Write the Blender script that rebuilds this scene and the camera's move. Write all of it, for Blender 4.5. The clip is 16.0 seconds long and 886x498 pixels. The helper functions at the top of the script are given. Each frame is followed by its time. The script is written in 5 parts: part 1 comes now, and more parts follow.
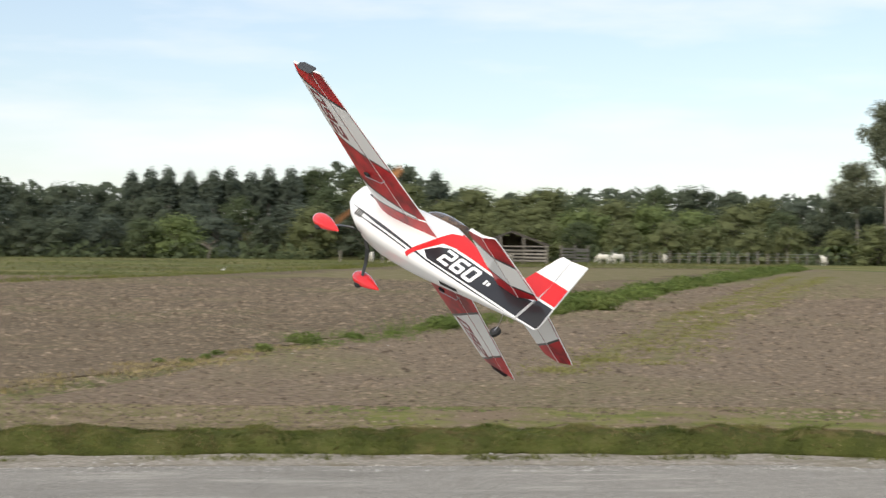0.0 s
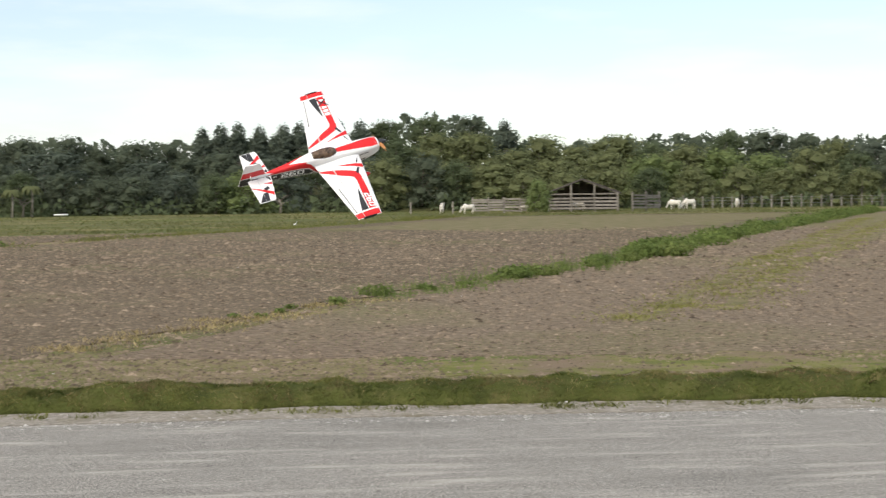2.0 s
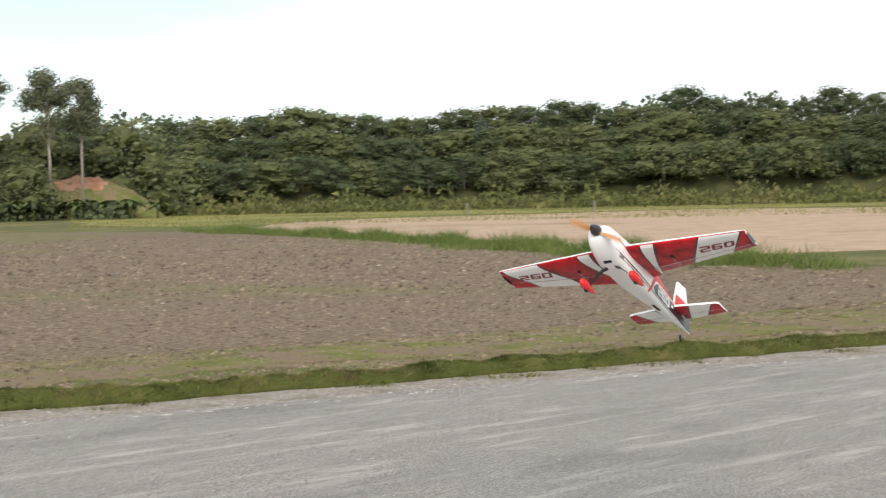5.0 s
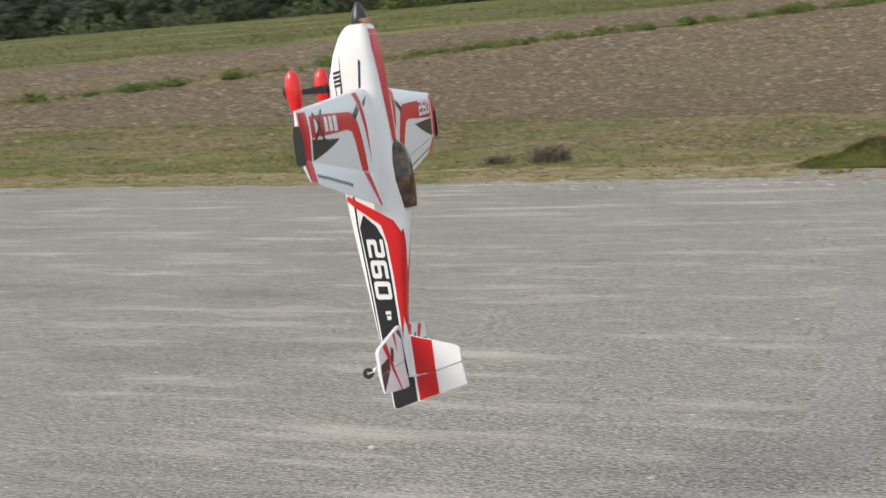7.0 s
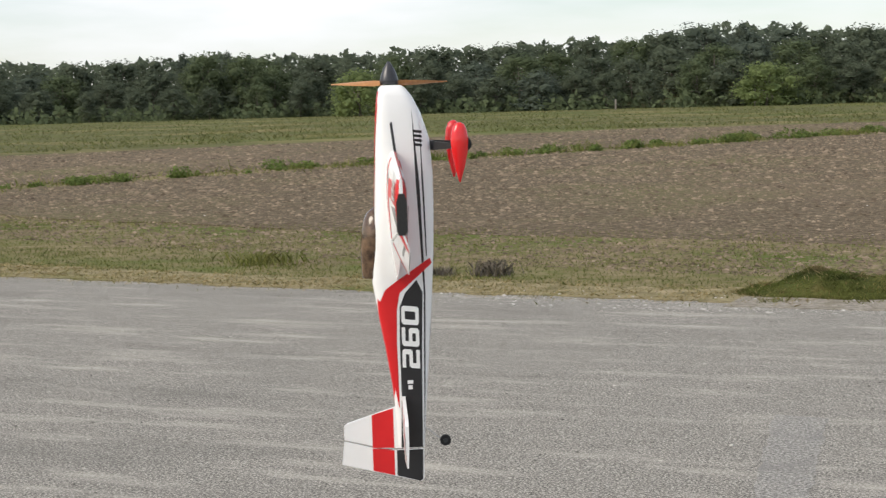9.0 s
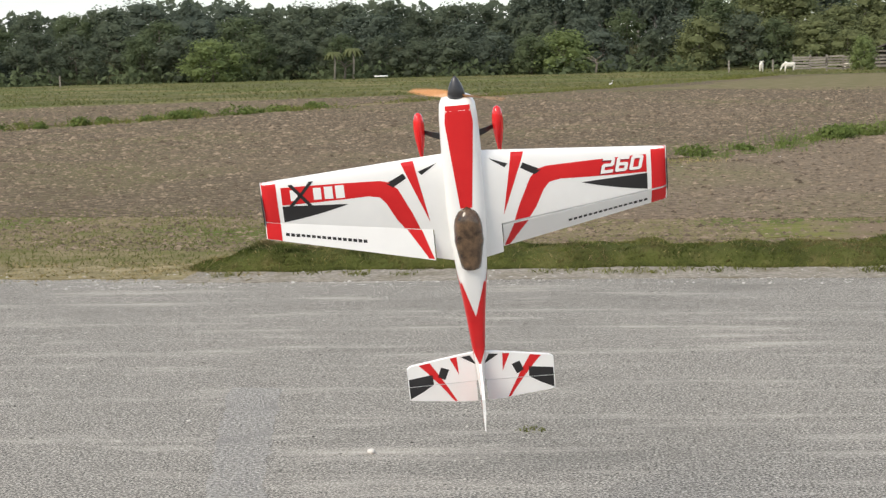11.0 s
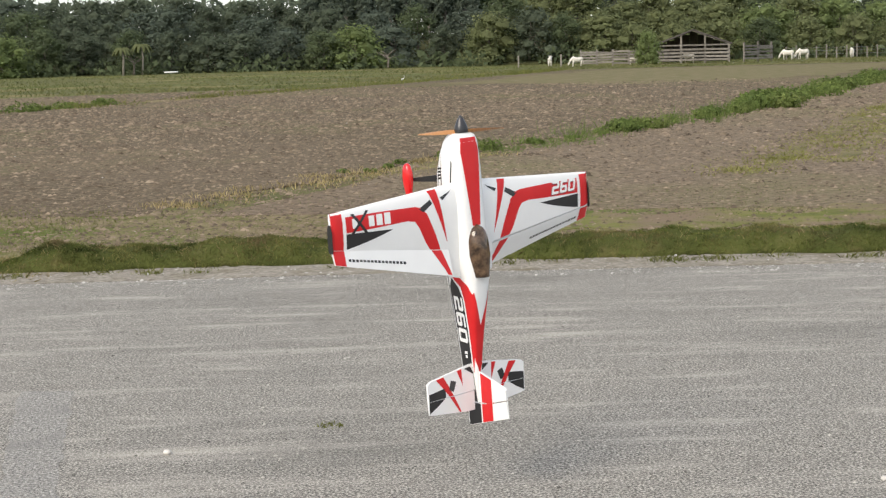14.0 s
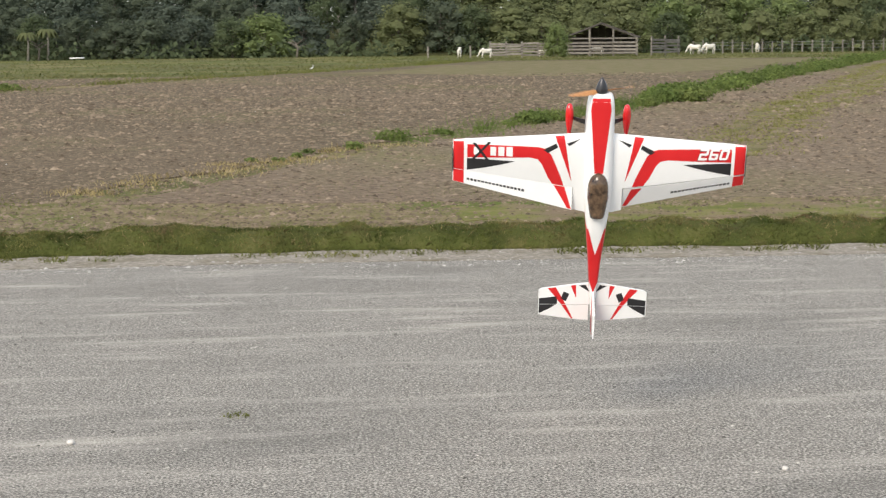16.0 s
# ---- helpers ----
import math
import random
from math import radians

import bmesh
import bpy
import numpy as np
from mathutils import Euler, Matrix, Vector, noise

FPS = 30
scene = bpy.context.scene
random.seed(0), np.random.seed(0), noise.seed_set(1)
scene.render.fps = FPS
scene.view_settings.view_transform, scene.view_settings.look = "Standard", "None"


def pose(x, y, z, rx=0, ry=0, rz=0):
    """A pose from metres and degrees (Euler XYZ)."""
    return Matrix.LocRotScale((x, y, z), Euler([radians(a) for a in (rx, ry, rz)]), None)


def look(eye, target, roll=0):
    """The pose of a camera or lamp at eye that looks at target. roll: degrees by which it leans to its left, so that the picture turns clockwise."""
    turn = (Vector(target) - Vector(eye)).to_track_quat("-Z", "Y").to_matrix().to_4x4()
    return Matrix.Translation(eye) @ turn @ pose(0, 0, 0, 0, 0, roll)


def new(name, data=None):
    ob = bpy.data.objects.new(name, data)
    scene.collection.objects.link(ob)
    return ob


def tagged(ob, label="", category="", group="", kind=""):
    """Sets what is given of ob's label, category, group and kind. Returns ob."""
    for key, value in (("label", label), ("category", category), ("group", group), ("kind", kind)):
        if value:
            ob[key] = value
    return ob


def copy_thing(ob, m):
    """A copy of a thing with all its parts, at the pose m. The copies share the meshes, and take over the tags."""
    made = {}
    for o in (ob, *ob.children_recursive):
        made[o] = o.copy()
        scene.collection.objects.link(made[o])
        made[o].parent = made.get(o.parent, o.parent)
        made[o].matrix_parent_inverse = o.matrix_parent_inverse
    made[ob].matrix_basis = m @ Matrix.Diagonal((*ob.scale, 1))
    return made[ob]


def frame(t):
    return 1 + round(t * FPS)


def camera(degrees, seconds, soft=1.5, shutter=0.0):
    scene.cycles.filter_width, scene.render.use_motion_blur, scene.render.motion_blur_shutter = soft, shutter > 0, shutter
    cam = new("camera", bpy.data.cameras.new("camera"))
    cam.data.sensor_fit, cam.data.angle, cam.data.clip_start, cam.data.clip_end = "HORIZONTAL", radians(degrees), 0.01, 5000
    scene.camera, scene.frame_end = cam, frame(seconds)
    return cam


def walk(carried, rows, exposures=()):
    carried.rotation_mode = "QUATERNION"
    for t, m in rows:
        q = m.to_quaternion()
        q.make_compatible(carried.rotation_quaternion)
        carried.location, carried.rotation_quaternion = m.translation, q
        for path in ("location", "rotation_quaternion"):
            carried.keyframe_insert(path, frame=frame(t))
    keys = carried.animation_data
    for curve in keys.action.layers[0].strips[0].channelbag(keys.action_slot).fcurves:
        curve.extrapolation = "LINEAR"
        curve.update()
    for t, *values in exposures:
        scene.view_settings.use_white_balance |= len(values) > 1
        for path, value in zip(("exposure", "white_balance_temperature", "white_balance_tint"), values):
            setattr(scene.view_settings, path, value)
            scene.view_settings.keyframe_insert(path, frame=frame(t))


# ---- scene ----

EYE = Vector((0.0, 0.0, 1.65))
cam = camera(30.0, 16.0, soft=1.3, shutter=0.14)

# seconds, heading to the right, tilt up, lean to the left (degrees)
PATH = [
    (0.0, 8.10, -0.12, 0.60),
    (0.2, 2.99, -0.12, 0.73),
    (0.5, -1.95, -0.29, 0.01),
    (1.0, -3.92, -1.30, -0.29),
    (1.5, 0.00, -1.67, -0.38),
    (2.0, 5.64, -1.84, -0.77),
    (2.5, 15.00, -1.44, -1.17),
    (3.0, 25.38, -1.10, -1.56),
    (3.5, 34.11, -0.62, -1.25),
    (3.7, 37.24, -0.25, -1.01),
    (4.2, 43.50, -0.30, -0.80),
    (4.7, 46.50, -1.20, -1.00),
    (5.2, 40.00, -2.30, -1.40),
    (5.8, 23.29, -3.21, -1.85),
    (6.0, 14.52, -4.36, -1.68),
    (6.2, 7.44, -6.12, -1.58),
    (6.5, -6.94, -7.03, -2.02),
    (6.8, -20.35, -8.64, -3.65),
    (7.0, -26.53, -8.91, -4.63),
    (7.2, -32.05, -7.65, -4.97),
    (7.5, -34.14, -3.99, -3.31),
    (7.8, -33.22, -2.32, -2.60),
    (8.0, -32.37, -1.81, -2.45),
    (8.2, -30.19, -1.97, -1.59),
    (8.5, -26.82, -3.64, -1.94),
    (8.7, -25.97, -4.59, -1.74),
    (9.4, -20.50, -5.80, -1.60),
    (10.1, -12.00, -6.40, -1.50),
    (10.8, -6.67, -6.48, -1.45),
    (11.0, -5.36, -6.48, -1.35),
    (11.5, -2.12, -6.39, -1.16),
    (12.0, 1.08, -6.53, -0.97),
    (12.5, 2.58, -6.61, -1.35),
    (13.0, 1.84, -6.64, -1.47),
    (13.5, 1.73, -6.72, -1.44),
    (14.0, 1.78, -6.81, -1.46),
    (14.5, 2.06, -6.91, -1.49),
    (15.0, 2.00, -7.03, -1.46),
    (15.5, 2.25, -7.15, -1.22),
    (16.0, 4.98, -7.20, -0.65),
]
FLIGHT = [
    (0, 0.615, 4.821, 1.683, -0.359, 0.888, 0.288, 0.766, 0.104, 0.635),
    (0.2, 0.210, 5.292, 1.700, -0.284, 0.913, 0.294, 0.724, 0.003, 0.690),
    (0.5, -0.274, 6.071, 1.716, -0.065, 0.947, 0.313, 0.654, -0.196, 0.731),
    (1, -0.743, 7.719, 1.797, 0.311, 0.899, 0.310, 0.545, -0.435, 0.717),
    (1.5, -0.701, 9.782, 1.910, 0.613, 0.745, 0.262, 0.476, -0.613, 0.630),
    (2, 0.400, 12.333, 1.959, 0.944, 0.203, 0.261, 0.009, -0.804, 0.595),
    (2.5, 3.616, 14.051, 1.940, 0.805, -0.539, 0.249, -0.534, -0.474, 0.700),
    (3, 6.624, 12.820, 1.941, 0.150, -0.949, 0.278, -0.689, 0.101, 0.718),
    (3.5, 8.197, 10.485, 1.966, -0.312, -0.913, 0.263, -0.563, 0.401, 0.723),
    (3.7, 8.421, 9.503, 1.892, -0.423, -0.872, 0.245, -0.462, 0.441, 0.769),
    (4.2, 8.400, 7.300, 1.750, -0.600, -0.750, 0.280, -0.250, 0.500, 0.830),
    (4.7, 7.300, 5.600, 1.500, -0.840, -0.400, 0.360, 0.100, 0.350, 0.930),
    (5.2, 5.000, 4.700, 1.220, -0.850, -0.100, 0.500, 0.450, 0.200, 0.860),
    (5.8, 2.347, 4.371, 1.112, -0.738, 0.121, 0.664, 0.674, 0.102, 0.731),
    (6, 1.433, 4.344, 1.099, -0.760, -0.048, 0.648, 0.650, -0.050, 0.759),
    (6.2, 0.599, 4.522, 1.032, -0.707, -0.091, 0.702, 0.707, -0.135, 0.694),
    (6.5, -0.621, 4.407, 1.017, -0.561, -0.123, 0.819, 0.824, 0.013, 0.566),
    (6.8, -1.685, 4.258, 1.036, -0.381, -0.071, 0.922, 0.912, 0.133, 0.387),
    (7, -2.230, 4.101, 1.206, -0.082, 0.030, 0.996, 0.979, 0.190, 0.075),
    (7.2, -2.505, 4.006, 1.409, 0.096, 0.125, 0.987, 0.963, 0.238, -0.124),
    (7.5, -2.801, 4.186, 1.561, 0.180, -0.056, 0.982, 0.974, 0.149, -0.170),
    (7.8, -2.732, 4.175, 1.554, 0.348, -0.321, 0.881, 0.911, -0.105, -0.399),
    (8, -2.567, 4.060, 1.432, 0.295, -0.360, 0.885, 0.770, -0.459, -0.444),
    (8.2, -2.357, 3.874, 1.364, 0.131, -0.307, 0.943, 0.562, -0.760, -0.326),
    (8.5, -2.269, 3.904, 1.341, -0.049, -0.098, 0.994, 0.143, -0.986, -0.090),
    (8.7, -2.218, 3.931, 1.338, -0.039, 0.008, 0.999, -0.374, -0.927, -0.007),
    (9.15, -1.854, 4.166, 1.314, 0.000, -0.032, 1.000, -0.985, -0.174, 0.000),
    (9.6, -1.487, 4.401, 1.289, 0.000, -0.064, 1.000, -0.423, 0.906, 0.000),
    (10.1, -1.121, 4.637, 1.263, 0.000, -0.096, 1.000, 0.669, 0.743, 0.000),
    (10.4, -0.795, 4.847, 1.240, 0.000, -0.125, 1.000, 0.866, -0.500, 0.000),
    (10.8, -0.506, 5.030, 1.225, 0.036, -0.324, 0.946, 0.341, -0.886, -0.316),
    (11, -0.395, 5.001, 1.198, -0.038, -0.308, 0.951, 0.109, -0.947, -0.303),
    (11.5, -0.203, 5.251, 1.130, -0.137, -0.068, 0.988, -0.615, -0.776, -0.139),
    (11.7, -0.142, 5.442, 1.074, -0.142, -0.037, 0.989, -0.868, -0.475, -0.143),
    (12, -0.081, 5.319, 1.069, -0.104, 0.093, 0.990, -0.981, 0.154, -0.117),
    (12.1, -0.090, 5.443, 1.032, -0.088, 0.068, 0.994, -0.923, 0.371, -0.107),
    (12.2, -0.085, 5.453, 1.024, -0.078, 0.110, 0.991, -0.821, 0.556, -0.127),
    (12.5, 0.007, 5.324, 1.026, -0.038, 0.115, 0.993, -0.349, 0.929, -0.121),
    (13, 0.079, 5.550, 0.994, 0.013, 0.098, 0.995, 0.381, 0.920, -0.095),
    (13.3, 0.148, 5.922, 0.942, 0.037, 0.085, 0.996, 0.848, 0.524, -0.076),
    (13.5, 0.182, 5.874, 0.982, 0.012, 0.056, 0.998, 0.989, 0.147, -0.020),
    (13.7, 0.220, 6.134, 0.959, 0.010, 0.059, 0.998, 0.958, -0.286, 0.007),
    (14, 0.279, 6.032, 0.989, -0.046, -0.032, 0.998, 0.604, -0.797, 0.002),
    (14.5, 0.388, 6.335, 1.003, -0.113, -0.013, 0.994, -0.596, -0.799, -0.078),
    (14.7, 0.409, 6.756, 1.023, -0.086, 0.099, 0.991, -0.988, 0.117, -0.097),
    (14.8, 0.404, 6.679, 1.062, -0.067, 0.040, 0.997, -0.923, 0.377, -0.077),
    (15, 0.454, 6.705, 1.126, 0.056, 0.007, 0.998, -0.375, 0.927, 0.015),
    (15.2, 0.564, 6.747, 1.142, 0.190, 0.345, 0.919, -0.011, 0.937, -0.349),
    (15.5, 0.836, 7.125, 1.069, 0.107, -0.076, 0.991, 0.985, 0.141, -0.096),
    (15.7, 1.101, 7.351, 1.064, 0.063, -0.105, 0.993, 0.731, -0.673, -0.117),
    (15.8, 1.176, 7.246, 1.083, 0.047, -0.119, 0.992, 0.467, -0.875, -0.127),
    (16, 1.258, 6.873, 1.074, -0.003, -0.251, 0.968, -0.131, -0.960, -0.249),
]


def facing(t, yaw, tilt, lean):
    y, p = radians(yaw), radians(tilt)
    way = Vector((math.sin(y) * math.cos(p), math.cos(y) * math.cos(p), math.sin(p)))
    return look(EYE, EYE + way, lean)


walk(cam, [(r[0], facing(*r)) for r in PATH], [(0.0, -0.08), (1.5, -0.05), (2.5, 0.08), (3.7, 0.13), (6.0, 0.06), (7.0, -0.08), (7.5, -0.02), (8.5, -0.13), (11.0, 0.06), (12.0, 0.05), (15.0, 0.05), (16.0, 0.10)])

# ---- sky and sun ----
SUN_YAW, SUN_UP = -140.0, 37.0
world = bpy.data.worlds.new("sky")
scene.world = world
world.use_nodes = True
wn, wl = world.node_tree.nodes, world.node_tree.links
wn.clear()
w_out = wn.new("ShaderNodeOutputWorld")
w_sky = wn.new("ShaderNodeTexSky")
w_sky.sky_type, w_sky.sun_disc = "NISHITA", False
w_sky.sun_elevation, w_sky.sun_rotation = radians(SUN_UP), radians(SUN_YAW)
w_sky.air_density, w_sky.dust_density, w_sky.ozone_density = 1.0, 0.6, 2.0
w_clear = wn.new("ShaderNodeBackground")
w_clear.inputs["Strength"].default_value = 0.15
w_cloud = wn.new("ShaderNodeBackground")
w_cloud.inputs["Color"].default_value = (0.965, 0.975, 1.0, 1)
w_cloud.inputs["Strength"].default_value = 1.16
w_co = wn.new("ShaderNodeTexCoord")
w_map = wn.new("ShaderNodeMapping")
w_map.inputs["Scale"].default_value = (1.0, 1.0, 5.0)
w_map.inputs["Location"].default_value = (0.3, 0.1, 0.35)
w_noise = wn.new("ShaderNodeTexNoise")
w_noise.inputs["Scale"].default_value, w_noise.inputs["Detail"].default_value, w_noise.inputs["Roughness"].default_value = 3.4, 7, 0.52
w_ramp = wn.new("ShaderNodeValToRGB")
w_ramp.color_ramp.elements[0].position, w_ramp.color_ramp.elements[0].color = 0.40, (0.25, 0.25, 0.25, 1)
w_ramp.color_ramp.elements[1].position, w_ramp.color_ramp.elements[1].color = 0.66, (0.96, 0.96, 0.96, 1)
w_mix = wn.new("ShaderNodeMixShader")
wl.new(w_co.outputs["Generated"], w_map.inputs["Vector"])
wl.new(w_map.outputs["Vector"], w_noise.inputs["Vector"])
wl.new(w_noise.outputs["Fac"], w_ramp.inputs["Fac"])
wl.new(w_ramp.outputs["Color"], w_mix.inputs["Fac"])
wl.new(w_sky.outputs["Color"], w_clear.inputs["Color"])
wl.new(w_clear.outputs[0], w_mix.inputs[1])
wl.new(w_cloud.outputs[0], w_mix.inputs[2])
wl.new(w_mix.outputs[0], w_out.inputs["Surface"])

sun = new("sun", bpy.data.lights.new("sun", "SUN"))
sun.data.energy, sun.data.angle, sun.data.color = 3.0, radians(30), (1.0, 0.90, 0.75)
sd = Vector((math.sin(radians(SUN_YAW)) * math.cos(radians(SUN_UP)), math.cos(radians(SUN_YAW)) * math.cos(radians(SUN_UP)), math.sin(radians(SUN_UP))))
sun.matrix_world = look(sd * 50, (0, 0, 0))


# ---- materials ----
def surf(name, stops, scale=6.0, rough=0.8, bump=0.0, bump_scale=None, patch=None, stretch=(1, 1, 1), metal=0.0, coat=0.0,
         translucent=0.0, random_tint=0.0, island=False, detail=6, spec=0.5, patch2=None, bump_dist=0.02):
    """A noise-coloured surface: stops of (position, colour); patches of (colour, scale, from, to) laid over it."""
    m = bpy.data.materials.new(name)
    m.use_nodes = True
    n, l = m.node_tree.nodes, m.node_tree.links
    b = n["Principled BSDF"]
    b.inputs["Roughness"].default_value, b.inputs["Metallic"].default_value = rough, metal
    b.inputs["Coat Weight"].default_value = coat
    b.inputs["Specular IOR Level"].default_value = spec
    co = n.new("ShaderNodeTexCoord")
    mp = n.new("ShaderNodeMapping")
    mp.inputs["Scale"].default_value = stretch
    l.new(co.outputs["Object"], mp.inputs["Vector"])
    tx = n.new("ShaderNodeTexNoise")
    tx.inputs["Scale"].default_value, tx.inputs["Detail"].default_value, tx.inputs["Roughness"].default_value = scale, detail, 0.62
    l.new(mp.outputs["Vector"], tx.inputs["Vector"])
    rp = n.new("ShaderNodeValToRGB")
    while len(rp.color_ramp.elements) < len(stops):
        rp.color_ramp.elements.new(0.5)
    for e, (p, c) in zip(rp.color_ramp.elements, stops):
        e.position, e.color = p, (*c, 1)
    l.new(tx.outputs["Fac"], rp.inputs["Fac"])
    col = rp.outputs["Color"]
    for k, pt in enumerate((patch, patch2)):
        if not pt:
            continue
        c2, s2, lo, hi = pt[:4]
        mp2 = n.new("ShaderNodeMapping")
        mp2.inputs["Scale"].default_value = pt[4] if len(pt) > 4 else stretch
        mp2.inputs["Location"].default_value = (3.1 * k, 7.7 * k, 0)
        l.new(co.outputs["Object"], mp2.inputs["Vector"])
        t2 = n.new("ShaderNodeTexNoise")
        t2.inputs["Scale"].default_value, t2.inputs["Detail"].default_value, t2.inputs["Roughness"].default_value = s2, 9, 0.62
        l.new(mp2.outputs["Vector"], t2.inputs["Vector"])
        mr = n.new("ShaderNodeMapRange")
        mr.inputs["From Min"].default_value, mr.inputs["From Max"].default_value = lo, hi
        mr.inputs["To Max"].default_value = pt[5] if len(pt) > 5 else 1.0
        l.new(t2.outputs["Fac"], mr.inputs["Value"])
        mx = n.new("ShaderNodeMix")
        mx.data_type = "RGBA"
        l.new(mr.outputs["Result"], mx.inputs["Factor"])
        l.new(col, mx.inputs["A"])
        mx.inputs["B"].default_value = (*c2, 1)
        col = mx.outputs["Result"]
    if random_tint:
        hs = n.new("ShaderNodeHueSaturation")
        if island:
            src = n.new("ShaderNodeNewGeometry").outputs["Random Per Island"]
        else:
            src = n.new("ShaderNodeObjectInfo").outputs["Random"]
        mr = n.new("ShaderNodeMapRange")
        mr.inputs["To Min"].default_value, mr.inputs["To Max"].default_value = 1 - random_tint, 1 + random_tint
        l.new(src, mr.inputs["Value"])
        l.new(mr.outputs["Result"], hs.inputs["Value"])
        l.new(col, hs.inputs["Color"])
        col = hs.outputs["Color"]
    l.new(col, b.inputs["Base Color"])
    if bump:
        bp = n.new("ShaderNodeBump")
        bp.inputs["Strength"].default_value, bp.inputs["Distance"].default_value = bump, bump_dist
        t3 = n.new("ShaderNodeTexNoise")
        t3.inputs["Scale"].default_value, t3.inputs["Detail"].default_value = bump_scale or scale * 3, 6
        l.new(mp.outputs["Vector"], t3.inputs["Vector"])
        l.new(t3.outputs["Fac"], bp.inputs["Height"])
        l.new(bp.outputs["Normal"], b.inputs["Normal"])
    if translucent:
        tr = n.new("ShaderNodeBsdfTranslucent")
        l.new(col, tr.inputs["Color"])
        ms = n.new("ShaderNodeMixShader")
        ms.inputs[0].default_value = translucent
        l.new(b.outputs[0], ms.inputs[1])
        l.new(tr.outputs[0], ms.inputs[2])
        l.new(ms.outputs[0], n["Material Output"].inputs["Surface"])
    return m


M_ASPHALT = surf("worn_gravel_asphalt", [(0.37, (0.075, 0.072, 0.064)), (0.5, (0.245, 0.231, 0.205)), (0.63, (0.60, 0.565, 0.505))], 95, 0.92, 0.45, 120,
                 patch=((0.56, 0.52, 0.46), 2.1, 0.52, 0.76, (0.35, 2.2, 1), 0.75), patch2=((0.14, 0.135, 0.122), 0.8, 0.52, 0.80, (0.5, 1.5, 1), 0.7), detail=6, spec=0.15)
M_ASPHALT_PALE = surf("dusty_asphalt", [(0.36, (0.15, 0.145, 0.135)), (0.5, (0.33, 0.315, 0.29)), (0.64, (0.60, 0.575, 0.53))], 70, 0.92, 1.0, 80, patch=((0.27, 0.26, 0.24), 2.5, 0.5, 0.7), spec=0.15)
M_GRIT = surf("grey_grit", [(0.3, (0.20, 0.19, 0.168)), (0.7, (0.43, 0.407, 0.362))], 9, 0.95, random_tint=0.75, island=True, spec=0.1)
M_GROUND = surf("meadow", [(0.3, (0.075, 0.082, 0.03)), (0.55, (0.125, 0.125, 0.05)), (0.75, (0.20, 0.17, 0.085))], 1.3, 0.95, 0.6, 9,
                patch=((0.12, 0.14, 0.04), 0.05, 0.45, 0.65), patch2=((0.26, 0.215, 0.10), 0.09, 0.5, 0.7), spec=0.1, detail=10)
M_SOIL = surf("ploughed_soil", [(0.30, (0.05, 0.038, 0.024)), (0.5, (0.125, 0.098, 0.063)), (0.72, (0.26, 0.205, 0.138))], 9, 0.97, 0.12, 20,
              patch=((0.15, 0.145, 0.055), 0.16, 0.50, 0.76, (1.0, 0.6, 1)), patch2=((0.20, 0.15, 0.105), 0.05, 0.5, 0.8), detail=12, spec=0.1, bump_dist=0.03)
M_SOIL_RED = surf("dry_reddish_soil", [(0.30, (0.075, 0.052, 0.035)), (0.5, (0.175, 0.136, 0.094)), (0.72, (0.33, 0.266, 0.193))], 9, 0.97, 0.12, 20,
                  patch=((0.155, 0.155, 0.055), 0.12, 0.50, 0.74, (1.0, 0.5, 1)), patch2=((0.16, 0.115, 0.08), 0.06, 0.5, 0.8), detail=12, spec=0.1, bump_dist=0.03)
M_SAND = surf("pale_sandy_soil", [(0.3, (0.36, 0.25, 0.17)), (0.7, (0.50, 0.38, 0.27))], 0.8, 0.97, 0.5, 5, patch=((0.26, 0.21, 0.11), 0.08, 0.55, 0.7), spec=0.1)
M_VERGE = surf("sparse_grass_verge", [(0.3, (0.11, 0.115, 0.035)), (0.5, (0.19, 0.165, 0.08)), (0.72, (0.30, 0.24, 0.15))], 2.4, 0.97, 0.8, 12,
               patch=((0.105, 0.135, 0.03), 0.35, 0.47, 0.62), patch2=((0.20, 0.145, 0.10), 0.5, 0.55, 0.7), detail=10, spec=0.1)
M_GREEN = surf("young_grass", [(0.3, (0.10, 0.115, 0.03)), (0.52, (0.165, 0.17, 0.05)), (0.7, (0.24, 0.185, 0.11))], 2.2, 0.97, 0.8, 12, spec=0.1, detail=10,
               patch=((0.20, 0.15, 0.10), 0.9, 0.44, 0.58))
M_YELLOW = surf("yellow_green_meadow", [(0.3, (0.17, 0.17, 0.055)), (0.5, (0.25, 0.235, 0.085)), (0.7, (0.36, 0.315, 0.14))], 0.4, 0.97, 0.5, 4, patch=((0.13, 0.15, 0.045), 0.05, 0.5, 0.62), spec=0.1)
M_WEEDY = surf("weedy_soil", [(0.3, (0.11, 0.11, 0.04)), (0.5, (0.17, 0.15, 0.075)), (0.72, (0.26, 0.2, 0.14))], 1.2, 0.97, 0.8, 8, spec=0.1, detail=10)
M_DRY = surf("dry_straw_verge", [(0.3, (0.14, 0.125, 0.06)), (0.5, (0.26, 0.22, 0.125)), (0.75, (0.40, 0.335, 0.21))], 5, 0.97, 0.8, 22,
             patch=((0.13, 0.145, 0.045), 0.8, 0.54, 0.68), spec=0.1)
M_GRASS = surf("green_grass", [(0.3, (0.105, 0.122, 0.03)), (0.55, (0.17, 0.18, 0.05)), (0.8, (0.27, 0.25, 0.095))], 1.6, 0.8, translucent=0.3, random_tint=0.3, island=True, spec=0.2)
